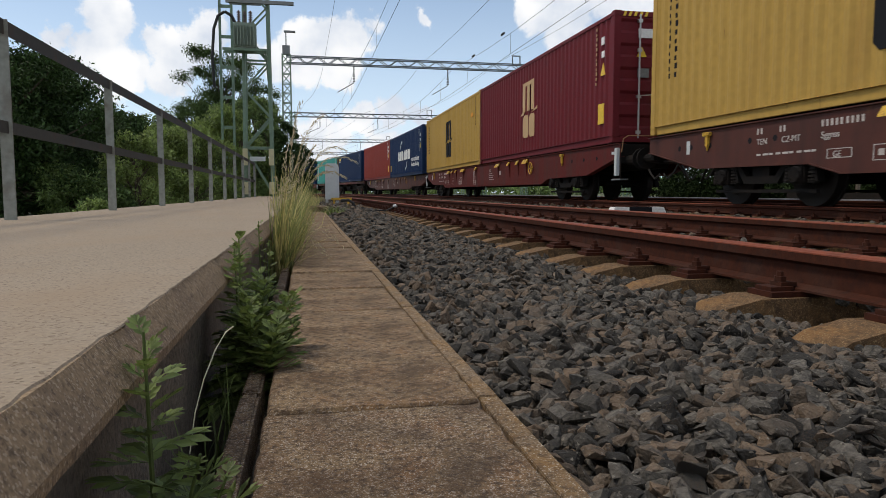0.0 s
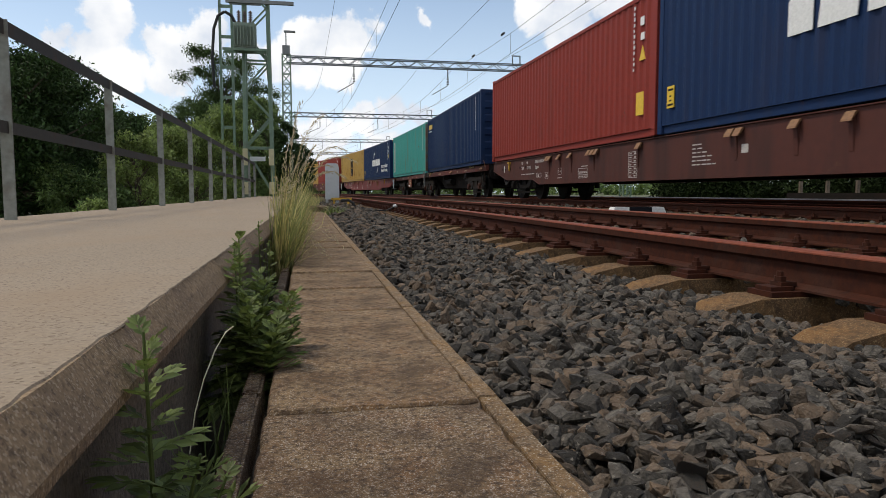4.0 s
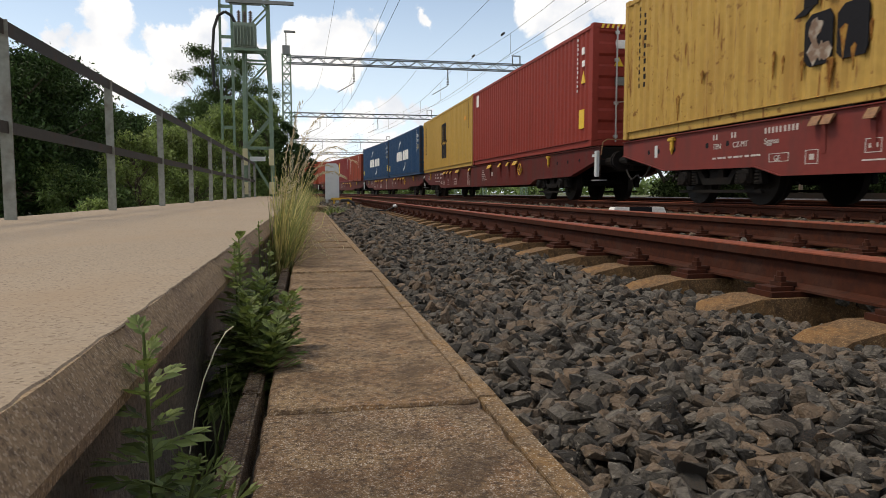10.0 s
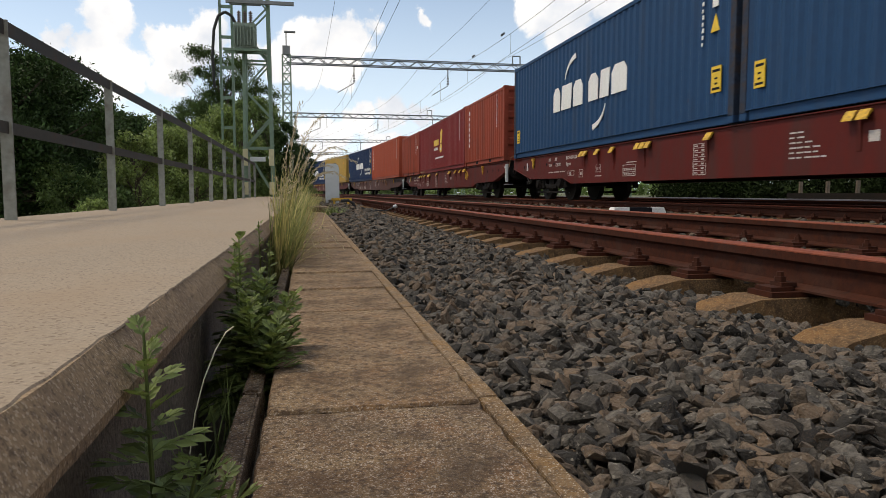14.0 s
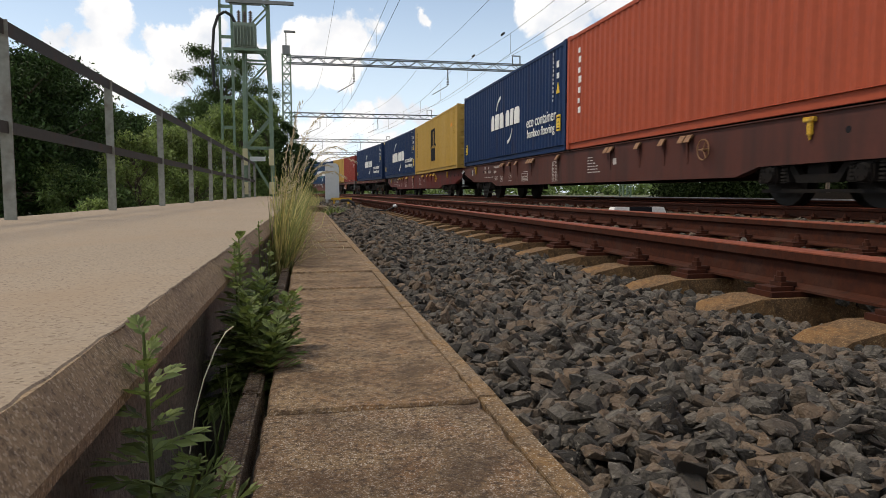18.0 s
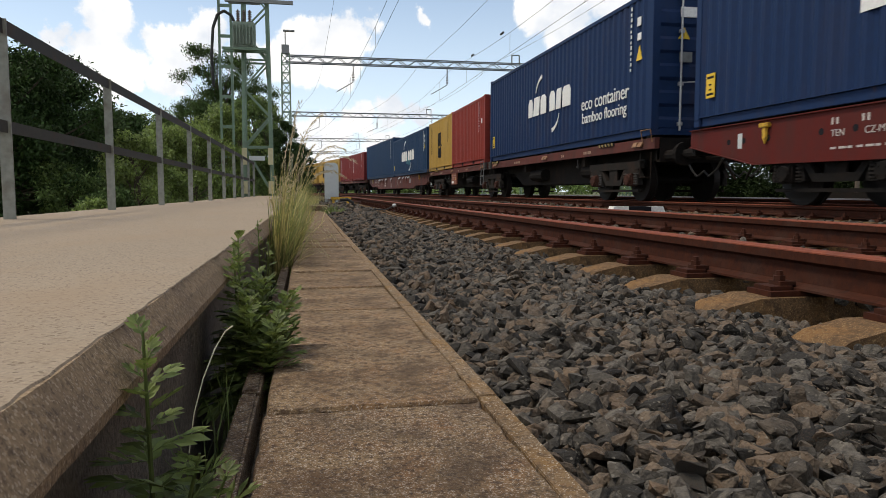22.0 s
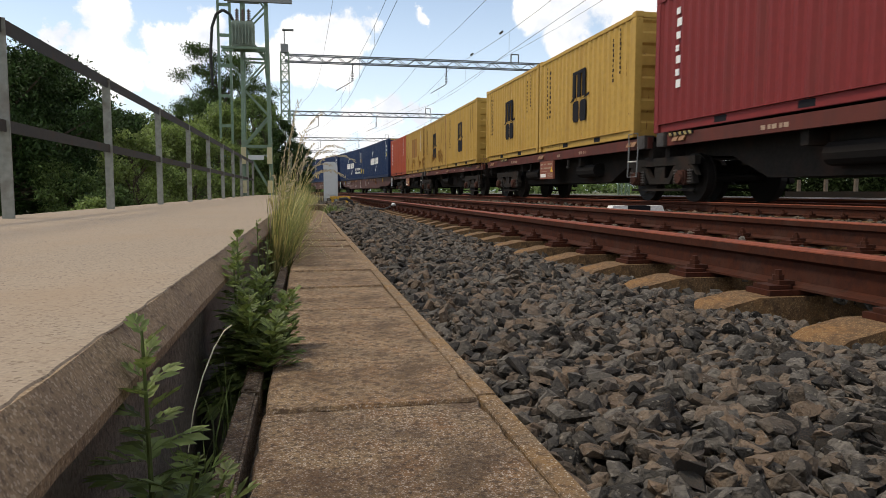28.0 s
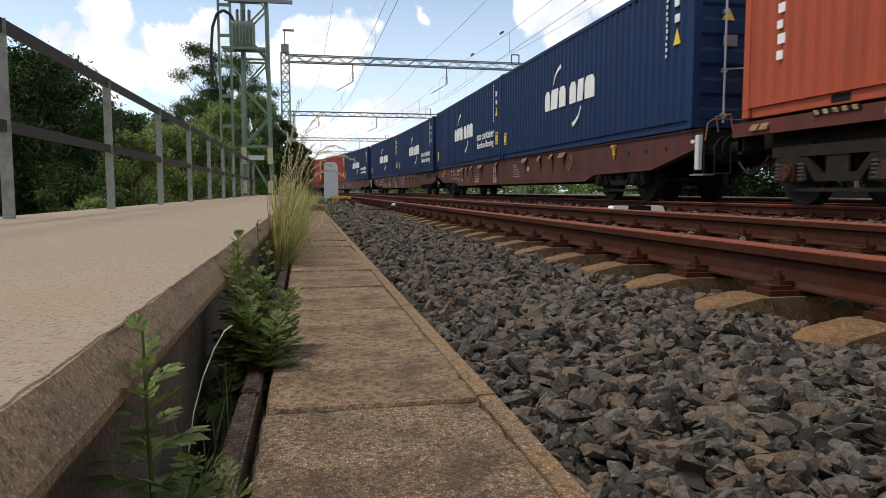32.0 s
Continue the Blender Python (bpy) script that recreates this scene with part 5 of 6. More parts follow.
# near end, far end, height, paint, markings, label
LOAD = [
    ("w", [(.75, 12.9, HC, YELLOW, "comb", "yellow high-cube container with dark logo shapes")]),
    ("w", [(14.65, 26.75, HC, MAROON, "comb_gold", "maroon high-cube container with pale logo shapes"), (26.85, 39.2, HC, YELLOW, "comb", "yellow high-cube container with dark logo shapes")]),
    ("w", [(40.95, 53.2, HC, BLUE, "blocks_eco", "dark blue container with white logo blocks and lettering"), (53.3, 65.5, HC, RED, "plain", "brick-red container with small white marks")]),
    ("j", [(67.2, 79.4, HC, NAVY, "corner_word", "plain navy container with a small yellow corner mark"), (80.3, 92.4, HC, TEAL, "white_panel", "faded teal container with rust streaks and a white strip")]),
    ("w", [(93.95, 106.2, HC, BLUE, "blocks_eco", "dark blue container with white logo blocks and lettering"), (106.3, 118.5, HC, RUSTY_YELLOW, "comb_rust", "rust-streaked yellow container with dark logo shapes")]),
    ("w", [(120.2, 132.4, HC, RED, "plain_words", "red container with white marks and stickers"), (132.5, 144.6, HC, YELLOW, "comb", "yellow high-cube container with dark logo shapes")]),
    ("w", [(146.15, 158.2, HC, BLUE2, "blocks", "faded blue container with white logo blocks"), (158.35, 170.4, HC, BLUE2, "blocks", "faded blue container with white logo blocks")]),
    ("w", [(171.6, 177.7, ST, WORN_ORANGE, "column", "short red container with a column of pale writing"), (177.8, 190.0, ST, CRIMSON, "big_mark", "dark crimson container with yellow mark and white lettering"), (190.05, 196.05, ST, WORN_ORANGE, "bare", "short weathered orange-red container with white marks")]),
    ("w", [(197.72, 209.95, HC, ORANGE, "column", "orange-red container with a column of white writing"), (210.05, 222.05, HC, BLUE, "blocks_eco", "dark blue container with white logo blocks and lettering")]),
    ("w", [(223.6, 235.8, HC, YELLOW, "comb", "yellow high-cube container with dark logo shapes"), (235.9, 248.0, HC, BLUE, "blocks_eco", "dark blue container with white logo blocks and lettering")]),
    ("j", [(249.55, 261.85, HC, BLUE, "blocks_eco", "dark blue container with white logo blocks and lettering"), (262.65, 268.75, ST, RED, "bare", "short red container with white marks"), (268.8, 274.9, ST, SPOTTED_YELLOW, "comb", "short yellow container with dark logo shapes")]),
    ("w", [(276.0, 288.25, ST, BLUE3, "blocks", "faded blue container with white logo blocks"), (288.35, 300.6, HC, BLUE3, "dull", "plain faded blue high container")]),
    ("j", [(301.9, 308.2, ST, CRIMSON, "column", "short crimson container with white writing"), (308.35, 314.7, ST, CRIMSON, "column", "short crimson container with white writing"),
           (315.55, 321.55, ST, SPOTTED_YELLOW, "comb", "short yellow container with dark logo shapes"), (321.65, 327.6, ST, SPOTTED_YELLOW, "comb", "short yellow container with dark logo shapes")]),
    ("j", [(329.1, 335.2, ST, SPOTTED_YELLOW, "comb", "short yellow container with dark logo shapes"), (335.3, 341.4, ST, RUSTY_YELLOW, "comb_rust", "rust-streaked short yellow container"),
           (341.8, 347.85, ST, RUSTY_YELLOW, "patch", "short yellow container with a scraped patch"), (347.95, 354.0, ST, ORANGE, "column", "short orange-red container with a column of white writing")]),
    ("w", [(355.45, 367.7, HC, BLUE, "blocks", "dark blue container with white logo blocks"), (367.8, 379.95, HC, BLUE, "blocks_eco", "dark blue container with white logo blocks and lettering")]),
    ("w", [(381.3, 393.4, HC, BLUE, "blocks_eco", "dark blue container with white logo blocks and lettering"), (393.5, 405.6, HC, BLUE, "blocks", "dark blue container with white logo blocks")]),
    ("w", [(407.2, 419.4, HC, BLUE, "blocks_eco", "dark blue container with white logo blocks and lettering"), (419.5, 431.7, HC, RED, "plain", "red container with small white marks")]),
    ("w", [(433.2, 445.4, HC, RED, "plain", "red container with small white marks"), (445.5, 457.7, HC, YELLOW, "comb", "yellow high-cube container with dark logo shapes")]),
]


def make_train():
    proto = {}
    for n, (kind, load) in enumerate(LOAD):
        body = WAGON_RUST if kind == "j" or n == 11 else WAGON_DARK if n in (0, 2, 8, 14, 15, 16) else WAGON_FADED if n == 4 else WAGON_RED
        lock = YELLOW_STEEL if n in (0, 1, 5, 6, 7, 9) else STEEL if n == 11 else TAN_STEEL
        key = (kind, body.name, lock.name)
        if key not in proto:
            proto[key] = straight_wagon(body, lock) if kind == "w" else jointed_wagon(body, lock)
            w = proto[key]
        else:
            w = copy_thing(proto[key], Matrix())
        a, b = load[0][0], load[-1][1]
        if n == 0:
            a = b - 24.5
        TRAIN.append((w, (a + b) / 2, TRAIN_RAIL - .001))
        for p in w.children:
            for q in p.children:
                if q.name.startswith("wheelset"):
                    WHEELS.append((q, q.location.copy()))
        for s0, s1, H, m_, style, label in load:
            c = container(s0, s1, H, m_, style, label)
            if style == "patch":
                add_patch(c, s1 - s0, H)
            if style in ("blocks", "blocks_eco") and s0 > load[0][0]:
                caution(c, (s1 - s0) / 2 - .66, (s1 - s0) / 2 - .38, H * .19, H * .34)
    for ob, s, z in TRAIN:
        p, hd = track(s, 0)
        ob.matrix_basis = Matrix.Translation((p.x, p.y, z)) @ Matrix.Rotation(hd, 4, "Z")


make_train()


# ---- masts, gantries, wires ----
def lattice(bm, base, top, w0, w1, panels, leg=.09, brace=.05, depth=None):
    """A four-legged lattice mast."""
    base, top = Vector(base), Vector(top)

    def corner(k, u):
        w = w0 + (w1 - w0) * u
        d = w if depth is None else depth
        sx, sy = ((-1, -1), (1, -1), (1, 1), (-1, 1))[k]
        return base.lerp(top, u) + Vector((sx * w / 2, sy * d / 2, 0))
    for k in range(4):
        bar(bm, corner(k, 0), corner(k, 1), leg, leg, (0, 1, 0))
    for j in range(panels):
        u, v = j / panels, (j + 1) / panels
        for k in range(4):
            a, b = (k, (k + 1) % 4) if j % 2 else ((k + 1) % 4, k)
            bar(bm, corner(a, u), corner(b, v), brace, brace * .4, (0, 1, 0))
            if j:
                bar(bm, corner(a, u), corner(b, u), brace, brace * .4, (0, 1, 0))
    return bm


def spot(px, py, depth):
    """Place at a depth along the view's axis, through a point of the view."""
    f = 784 / math.tan(radians(32.8))
    return Vector(EYE) + aim(11.19, 4.70).to_3x3() @ Vector(((px - 784) / f, (441 - py) / f, -1)) * depth


def make_masts():
    # mast with the transformer
    root = thing("transformer_mast", "green lattice steel mast carrying a grey transformer", "mast")
    p = spot(460, 341, 25.5)
    for sx in (-.5, .5):
        for sy in (-.35, .35):
            bm = B()
            bar(bm, (p.x + sx, p.y + sy, -.5), (p.x + sx * .72, p.y + sy, 11.5), .115, .115, (0, 1, 0))
            part("mast_leg", bm, MAST, root)
    def brace(*a):
        part("brace", bar(B(), *a), MAST, root)
    zs = [.3, 2.0, 3.1, 4.1, 5.1, 6.1, 7.0, 8.0, 9.0, 10.0]
    for j, (za, zb) in enumerate(zip(zs, zs[1:])):
        wa, wb = .5 - .14 * za / 11.5, .5 - .14 * zb / 11.5
        for sy in (-.35, .35):
            s = 1 if j % 2 else -1
            brace((p.x - s * wa, p.y + sy, za), (p.x + s * wb, p.y + sy, zb), .06, .03, (0, 1, 0))
            if j % 3 == 0:
                brace((p.x - wb, p.y + sy, zb), (p.x + wb, p.y + sy, zb), .07, .03, (0, 1, 0))
        for sx in (-1, 1):
            brace((p.x + sx * wa, p.y - .35, za), (p.x + sx * wb, p.y + .35, zb), .06, .03, (1, 0, 0))
    for x in (-.46, .46):
        bm = B()
        box(bm, p.x + x - .09, p.x + x + .09, p.y - .47, p.y - .44, 1.35, 1.95)
        box(bm, p.x + x - .09, p.x + x + .09, p.y - .47, p.y - .44, .3, .75)
        part("warning_board", bm, mat("cream_board", (.55, .5, .3), .6, grain=10, amount=.1), root)
    bm = B()
    box(bm, p.x - .3, p.x + .25, p.y - .5, p.y - .44, 1.5, 1.66)
    part("name_plate", bm, CABINET, root)
    # transformer on its bracket
    bm = B()
    box(bm, p.x - 1.1, p.x + .4, p.y - .95, p.y - .87, 5.33, 5.415)
    box(bm, p.x - 1.1, p.x + .4, p.y - .45, p.y - .37, 5.33, 5.415)
    for x in (-.7, .3):
        box(bm, p.x + x, p.x + x + .08, p.y - .87, p.y - .45, 5.34, 5.41)
    bar(bm, (p.x - 1.05, p.y - .41, 5.34), (p.x - .42, p.y - .38, 4.3), .06, .05, (0, 1, 0))
    bar(bm, (p.x + .36, p.y - .91, 5.34), (p.x + .4, p.y - .38, 4.4), .06, .05, (1, 0, 0))
    part("bracket", bm, MAST, root)
    bm = B()
    box(bm, p.x - .74, p.x + .04, p.y - .95, p.y - .5, 5.42, 6.3, bevel=.04)
    t = part("transformer", bm, mat("transformer_grey", (.2, .25, .2), .6, grain=8, amount=.12, bump=.05), root)
    for k in range(7):
        bm = B()
        box(bm, p.x - .7 + k * .11, p.x - .675 + k * .11, p.y - 1.08, p.y - .955, 5.5, 6.2)
        part("cooling_fin", bm, mat("transformer_grey", (0, 0, 0)), t)
    for k in range(3):
        bm = B()
        x = p.x - .55 + k * .2
        rod(bm, (x, p.y - .7, 6.3), (x, p.y - .7, 6.75), .03, 8)
        for z in range(5):
            rod(bm, (x, p.y - .7, 6.35 + z * .08), (x, p.y - .7, 6.38 + z * .08), .07, 8)
        part("insulator", bm, mat("brown_porcelain", (.09, .05, .035), .3, bump=0), t)
    bm = B()
    box(bm, p.x - 1.0, p.x + 1.35, p.y - .6, p.y - .5, 7.05, 7.17)
    box(bm, p.x - .9, p.x + .2, p.y - .35, p.y - .28, 7.05, 7.15)
    part("cross_arm", bm, GREY, root)
    # second mast behind, with the cable bend
    root = thing("cable_mast", "green lattice mast with a black cable bend", "mast")
    q = spot(407, 341, 27.0)
    bm = B()
    for sx in (-.22, .22):
        bar(bm, (q.x + sx, q.y, -.5), (q.x + sx, q.y, 12), .09, .09, (0, 1, 0))
    for k in range(10):
        z = .6 + k * 1.15
        bar(bm, (q.x - .22, q.y, z), (q.x + .22, q.y, z), .12, .04, (0, 1, 0))
    part("mast_frame", bm, MAST, root)
    bm = B()
    pts = [(-.45, 4.4), (-.5, 5.6), (-.42, 6.6), (-.25, 7.1), (0, 7.25), (.25, 7.1), (.42, 6.75)]
    for a, c in zip(pts, pts[1:]):
        rod(bm, (q.x + a[0], q.y - .2, a[1]), (q.x + c[0], q.y - .2, c[1]), .055, 8)
    part("cable_bend", bm, RUBBER, root)
    # gantries over all tracks
    def gantry(px, depth, ztop, wide, lamp=False, hoop=0.0):
        root = thing("catenary_gantry", "green-grey steel lattice gantry spanning the tracks", "gantry", group="gantries over the tracks")
        q = spot(px, 341, depth)
        bm = B()
        lattice(bm, (q.x, q.y, -.5), (q.x, q.y, ztop + .1), .5, .42, 16, .07, .045)
        part("mast", bm, MAST, root)
        bm = B()
        lattice(bm, (q.x + wide, q.y, -.5), (q.x + wide, q.y, ztop + .1), .5, .42, 16, .07, .045)
        part("mast", bm, MAST, root)
        bm = B()
        h = .36
        for dy in (-.2, .2):
            for z in (ztop, ztop - h):
                bar(bm, (q.x, q.y + dy, z), (q.x + wide, q.y + dy, z), .055, .055)
            n = int(wide / .55)
            for k in range(n):
                xa, xb = q.x + wide * k / n, q.x + wide * (k + 1) / n
                za, zb = (ztop, ztop - h) if k % 2 else (ztop - h, ztop)
                bar(bm, (xa, q.y + dy, za), (xb, q.y + dy, zb), .035, .03, (0, 1, 0))
        part("beam", bm, BEAM, root)
        for x in (TRAIN_C, NEAR_C, TRAIN_C + 5.2):
            xx = track(q.y, x - TRAIN_C)[0].x
            if q.x < xx < q.x + wide:
                bm = B()
                bar(bm, (xx, q.y, ztop - h), (xx, q.y, ztop - h - .5), .05, .05, (0, 1, 0))
                for z in range(5):
                    rod(bm, (xx, q.y, ztop - h - .5 - z * .09), (xx, q.y, ztop - h - .54 - z * .09), .07, 8)
                bar(bm, (xx, q.y, ztop - h - .95), (xx - .9, q.y, 5.9), .04, .04, (0, 1, 0))
                part("wire_hanger", bm, DARKWIRE, root)
        if lamp:
            bm = B()
            box(bm, q.x - .2, q.x + .2, q.y - .2, q.y + .2, ztop + .1, ztop + .55)
            rod(bm, (q.x, q.y, ztop + .5), (q.x, q.y, ztop + 1.3), .03, 6)
            box(bm, q.x - .1, q.x + .5, q.y - .1, q.y + .1, ztop + 1.28, ztop + 1.36)
            part("lamp_arm", bm, GREY, root)
        if hoop:
            # small hoop on the beam
            bm = B()
            x = q.x + hoop
            for pts in (((x - .2, ztop), (x - .2, ztop + .5), (x + .25, ztop + .5), (x + .25, ztop)),):
                for a, c in zip(pts, pts[1:]):
                    bar(bm, (a[0], q.y, a[1]), (c[0], q.y, c[1]), .06, .05, (0, 1, 0))
            part("beam_hoop", bm, BEAM, root)
    gantry(511, 38.0, 7.75, 20, True, 13.0)
    gantry(520, 63.0, 7.6, 22, False, 12.6)
    gantry(524, 92.0, 7.5, 26, False, 12.4)
    gantry(527, 122.0, 7.5, 30)
    gantry(530, 155.0, 7.5, 36)


make_masts()


def make_wires():
    def wire(name, pts, r, label):
        tagged(part(name, tube(B(), pts, r, 5), DARKWIRE), label, "overhead wire")
    spans = [-22, 8, 38, 63, 92, 122, 155]
    for off, nm in ((NEAR_C - TRAIN_C, "near siding"), (0, "train track"), (5.2, "far track")):
        stops, sagged = [], []
        for s0, s1 in zip(spans, spans[1:]):
            for k in range(8):
                u = k / 8
                p = track(s0 + (s1 - s0) * u, off)[0]
                stops.append((p.x, p.y, 5.85))
                sagged.append((p.x, p.y, 7.15 - .55 * math.sin(math.pi * u)))
        if off == 0:
            for y, z in ((27.9, 6.86), (12.5, 7.05), (33.0, 6.95)):
                bm = B()
                rod(bm, (TRAIN_C, y - .18, z), (TRAIN_C, y + .18, z), .022, 8)
                for k in range(4):
                    rod(bm, (TRAIN_C, y - .2 + k * .11, z), (TRAIN_C, y - .17 + k * .11, z), .045, 8)
                tagged(part("insulator", bm, DARKWIRE), "dark ribbed insulator in the overhead wire", "insulator")
        wire("contact_wire", stops, .0075, "dark contact wire above the " + nm)
        wire("carrier_wire", sagged, .0075, "sagging dark carrier wire above the " + nm)
        bm = B()
        for i in range(1, len(stops), 2):
            rod(bm, stops[i], sagged[i], .006, 4)
        tagged(part("dropper_wires", bm, DARKWIRE), "thin droppers between the overhead wires", "overhead wire", kind="stuff")


    for x, z, lab in ((6.3, 7.4, "feeder wire above the space between the tracks"), (1.2, 8.2, "feeder wire above the slab path"), (10.6, 7.6, "feeder wire above the far track")):
        pts = []
        for s0, s1 in zip(spans, spans[1:]):
            for k in range(6):
                p = track(s0 + (s1 - s0) * k / 6, x - TRAIN_C)[0]
                pts.append((p.x, p.y, z - .4 * math.sin(math.pi * k / 6)))
        wire("feeder_wire", pts, .007, "thin dark " + lab)


make_wires()


# ---- trackside things ----
def make_trackside():
    # clearance marker between the tracks
    root = thing("clearance_marker", "white and black concrete clearance marker in the ballast", "track marker")
    for x0, x1, m_ in ((4.8, 5.15, WHITE), (5.152, 5.55, BLACK), (5.552, 5.86, WHITE)):
        bm = B()
        box(bm, x0, x1, 10.4, 10.6, -.1, .13)
        for v in bm.verts:
            if v.co.z > 0 and (abs(v.co.x - 4.8) < .01 or abs(v.co.x - 5.86) < .01):
                v.co.x += .1 if v.co.x < 5 else -.1
        part("painted_section", bm, m_, root)
    # relay cabinet
    c = spot(588, 341, 24.0)
    root = thing("relay_cabinet", "light grey rounded trackside cabinet on short legs", "cabinet")
    bm = B()
    prism(bm, [(-.235, .13), (.235, .13), (.235, 1.2), (.2, 1.31), (.13, 1.37), (-.18, 1.37), (-.235, 1.32)], -.2, .2, axis="y")
    for v in bm.verts:
        v.co += Vector((c.x, c.y, 0))
    part("housing", bm, CABINET, root)
    for x in (-.18, .18):
        bm = B()
        box(bm, c.x + x - .04, c.x + x + .04, c.y - .1, c.y + .1, -.31, .135)
        part("leg", bm, CABINET, root)
    bm = B()
    box(bm, c.x - .19, c.x + .19, c.y - .215, c.y - .203, .22, 1.15)
    part("cabinet_door", bm, CABINET, root)
    # yellow beam and hose beside it
    d = spot(603, 341, 22.0)
    bm = B()
    box(bm, d.x - .3, d.x + .35, d.y - .08, d.y + .08, .12, .2, bevel=.01)
    box(bm, d.x - .25, d.x - .18, d.y - .05, d.y + .05, -.31, .13)
    box(bm, d.x + .2, d.x + .27, d.y - .05, d.y + .05, -.31, .13)
    tagged(part("yellow_beam", bm, YELLOW_STEEL), "yellow steel beam on two short posts", "beam")
    bm = B()
    e = spot(612, 341, 16.0)
    pts = [(e.x - .12, e.y, .18), (e.x + .05, e.y, .19), (e.x + .17, e.y, .12), (e.x + .2, e.y, 0), (e.x + .12, e.y, -.08), (e.x - .1, e.y - .1, -.06), (e.x - .35, e.y - .1, -.06)]
    tube(bm, pts, .036, 8)
    tagged(part("cable_loop", bm, RUBBER), "black rubber cable looped out of the ballast", "cable")
    bm = B()
    g = spot(700, 365, 15.0)
    root = thing("rail_contact", "small white contact housing with a black cable clamped to the rail", "rail contact")
    bmesh.ops.create_icosphere(bm, subdivisions=2, radius=.055)
    for v in bm.verts:
        v.co = Vector((v.co.x * 1.2 + g.x, v.co.y + g.y, v.co.z * .75 + g.z))
    part("housing", bm, CABINET, root)
    part("bracket", rod(B(), (g.x, g.y, g.z - .02), (NEAR_C - .76, g.y, g.z - .02), .02, 8), RAIL_RUST, root)
    part("cable", tube(B(), [(g.x - .03, g.y, g.z - .02), (g.x - .2, g.y, -.02), (g.x - .6, g.y - .1, -.02), (e.x + .6, e.y - .1, -.03), (e.x + .15, e.y, -.05)], .018, 6), RUBBER, root)
    # fence posts beyond the train
    bm = B()
    box(bm, -.045, .045, -.045, .045, -.5, .7, bevel=.01)
    me = mesh_of(bm, "fence_post", WALLC)
    first = tagged(part("fence_post", me, None, m=pose(14.6, 9.5, 0)), "pale concrete fence post in the grass", "fence post", "fence posts")
    for k in range(1, 9):
        copy_thing(first, pose(14.6, 9.5 + 1.1 * k, 0))
    bm = B()
    box(bm, 14.2, 17.5, -40, 160, -.5, -.27)
    tagged(part("dirt_road", bm, mat("pale_dirt", (.34, .3, .22), .95, grain=3, amount=.25, stain=(.2, .19, .11), stain_scale=.6, bump=.5, bump_dist=.02)), "pale dirt road beyond the tracks", "road", kind="structure")
    # Concrete edge in the dark underframe tone, standing in for the train's shadow
    bm = B()
    box(bm, 13.9, 14.15, -12, 18, -.5, .355)
    tagged(part("far_platform", bm, UNDER), "low concrete loading edge beyond the tracks, darkened for its shade", "platform", kind="structure")


make_trackside()


# ---- plants ----
def leaf_cloud(rnd, centre, radius, n, size, squash=.8, fill=.55):
    """Leaf-shaped quads scattered through an uneven lump."""
    verts, faces = [], []
    for _ in range(n):
        d = Vector((rnd.gauss(0, 1), rnd.gauss(0, 1), rnd.gauss(0, 1))).normalized()
        r = radius * (fill + (1 - fill) * rnd.random()) * (1 + .35 * noise.noise(d * 2.3 + Vector(centre)))
        c = Vector(centre) + Vector((d.x * r, d.y * r, d.z * r * squash))
        s = size * rnd.uniform(.6, 1.35)
        q = Euler((rnd.uniform(-1.2, 1.2), rnd.uniform(-1.2, 1.2), rnd.uniform(0, 6.28))).to_matrix()
        b = len(verts)
        verts += [(c + q @ Vector(p))[:] for p in ((-s, 0, 0), (0, -s * .42, s * .08), (s, 0, -s * .1), (0, s * .42, s * .08))]
        faces.append((b, b + 1, b + 2, b + 3))
    return verts, faces


def tree(name, label, x, y, height, crown_r, lumps, leaves, size, leaf, seed, z0=-.55, low=.3, trunk=.16, clump=.43, flat=.7):
    rnd = random.Random(seed)
    root = thing(name, label, "tree" if name == "tree" else "bush", Matrix.Translation((x, y, z0)))
    bm = B()
    rod(bm, (0, 0, -.1), (.1, .05, height * .45), trunk, 8, trunk * .65)
    rod(bm, (.1, .05, height * .44), (-.1, 0, height * .85), trunk * .66, 7, trunk * .2)
    part("trunk", bm, BARK, root)
    V, F = [], []
    for k in range(lumps):
        u = low + (1 - low) * (k + .5) / lumps
        w = crown_r * (1.0 - abs(u - .5) ** 1.6 * 1.25)
        a = rnd.uniform(0, 6.28)
        c = Vector((math.cos(a) * w * rnd.uniform(.2, .85), math.sin(a) * w * rnd.uniform(.2, .85), height * u))
        if k == lumps - 1:
            c = Vector((0, 0, height * .93))
        part("limb", rod(B(), (0, 0, height * max(.2, u - .3)), c, trunk * .28, 5, trunk * .06), BARK, root)
        v, f = leaf_cloud(rnd, c, crown_r * clump * rnd.uniform(.7, 1.25), leaves // lumps, size, flat, .15)
        b = len(V)
        V += v
        F += [tuple(i + b for i in q) for q in f]
    soup("crown", V, F, leaf, root)
    return root


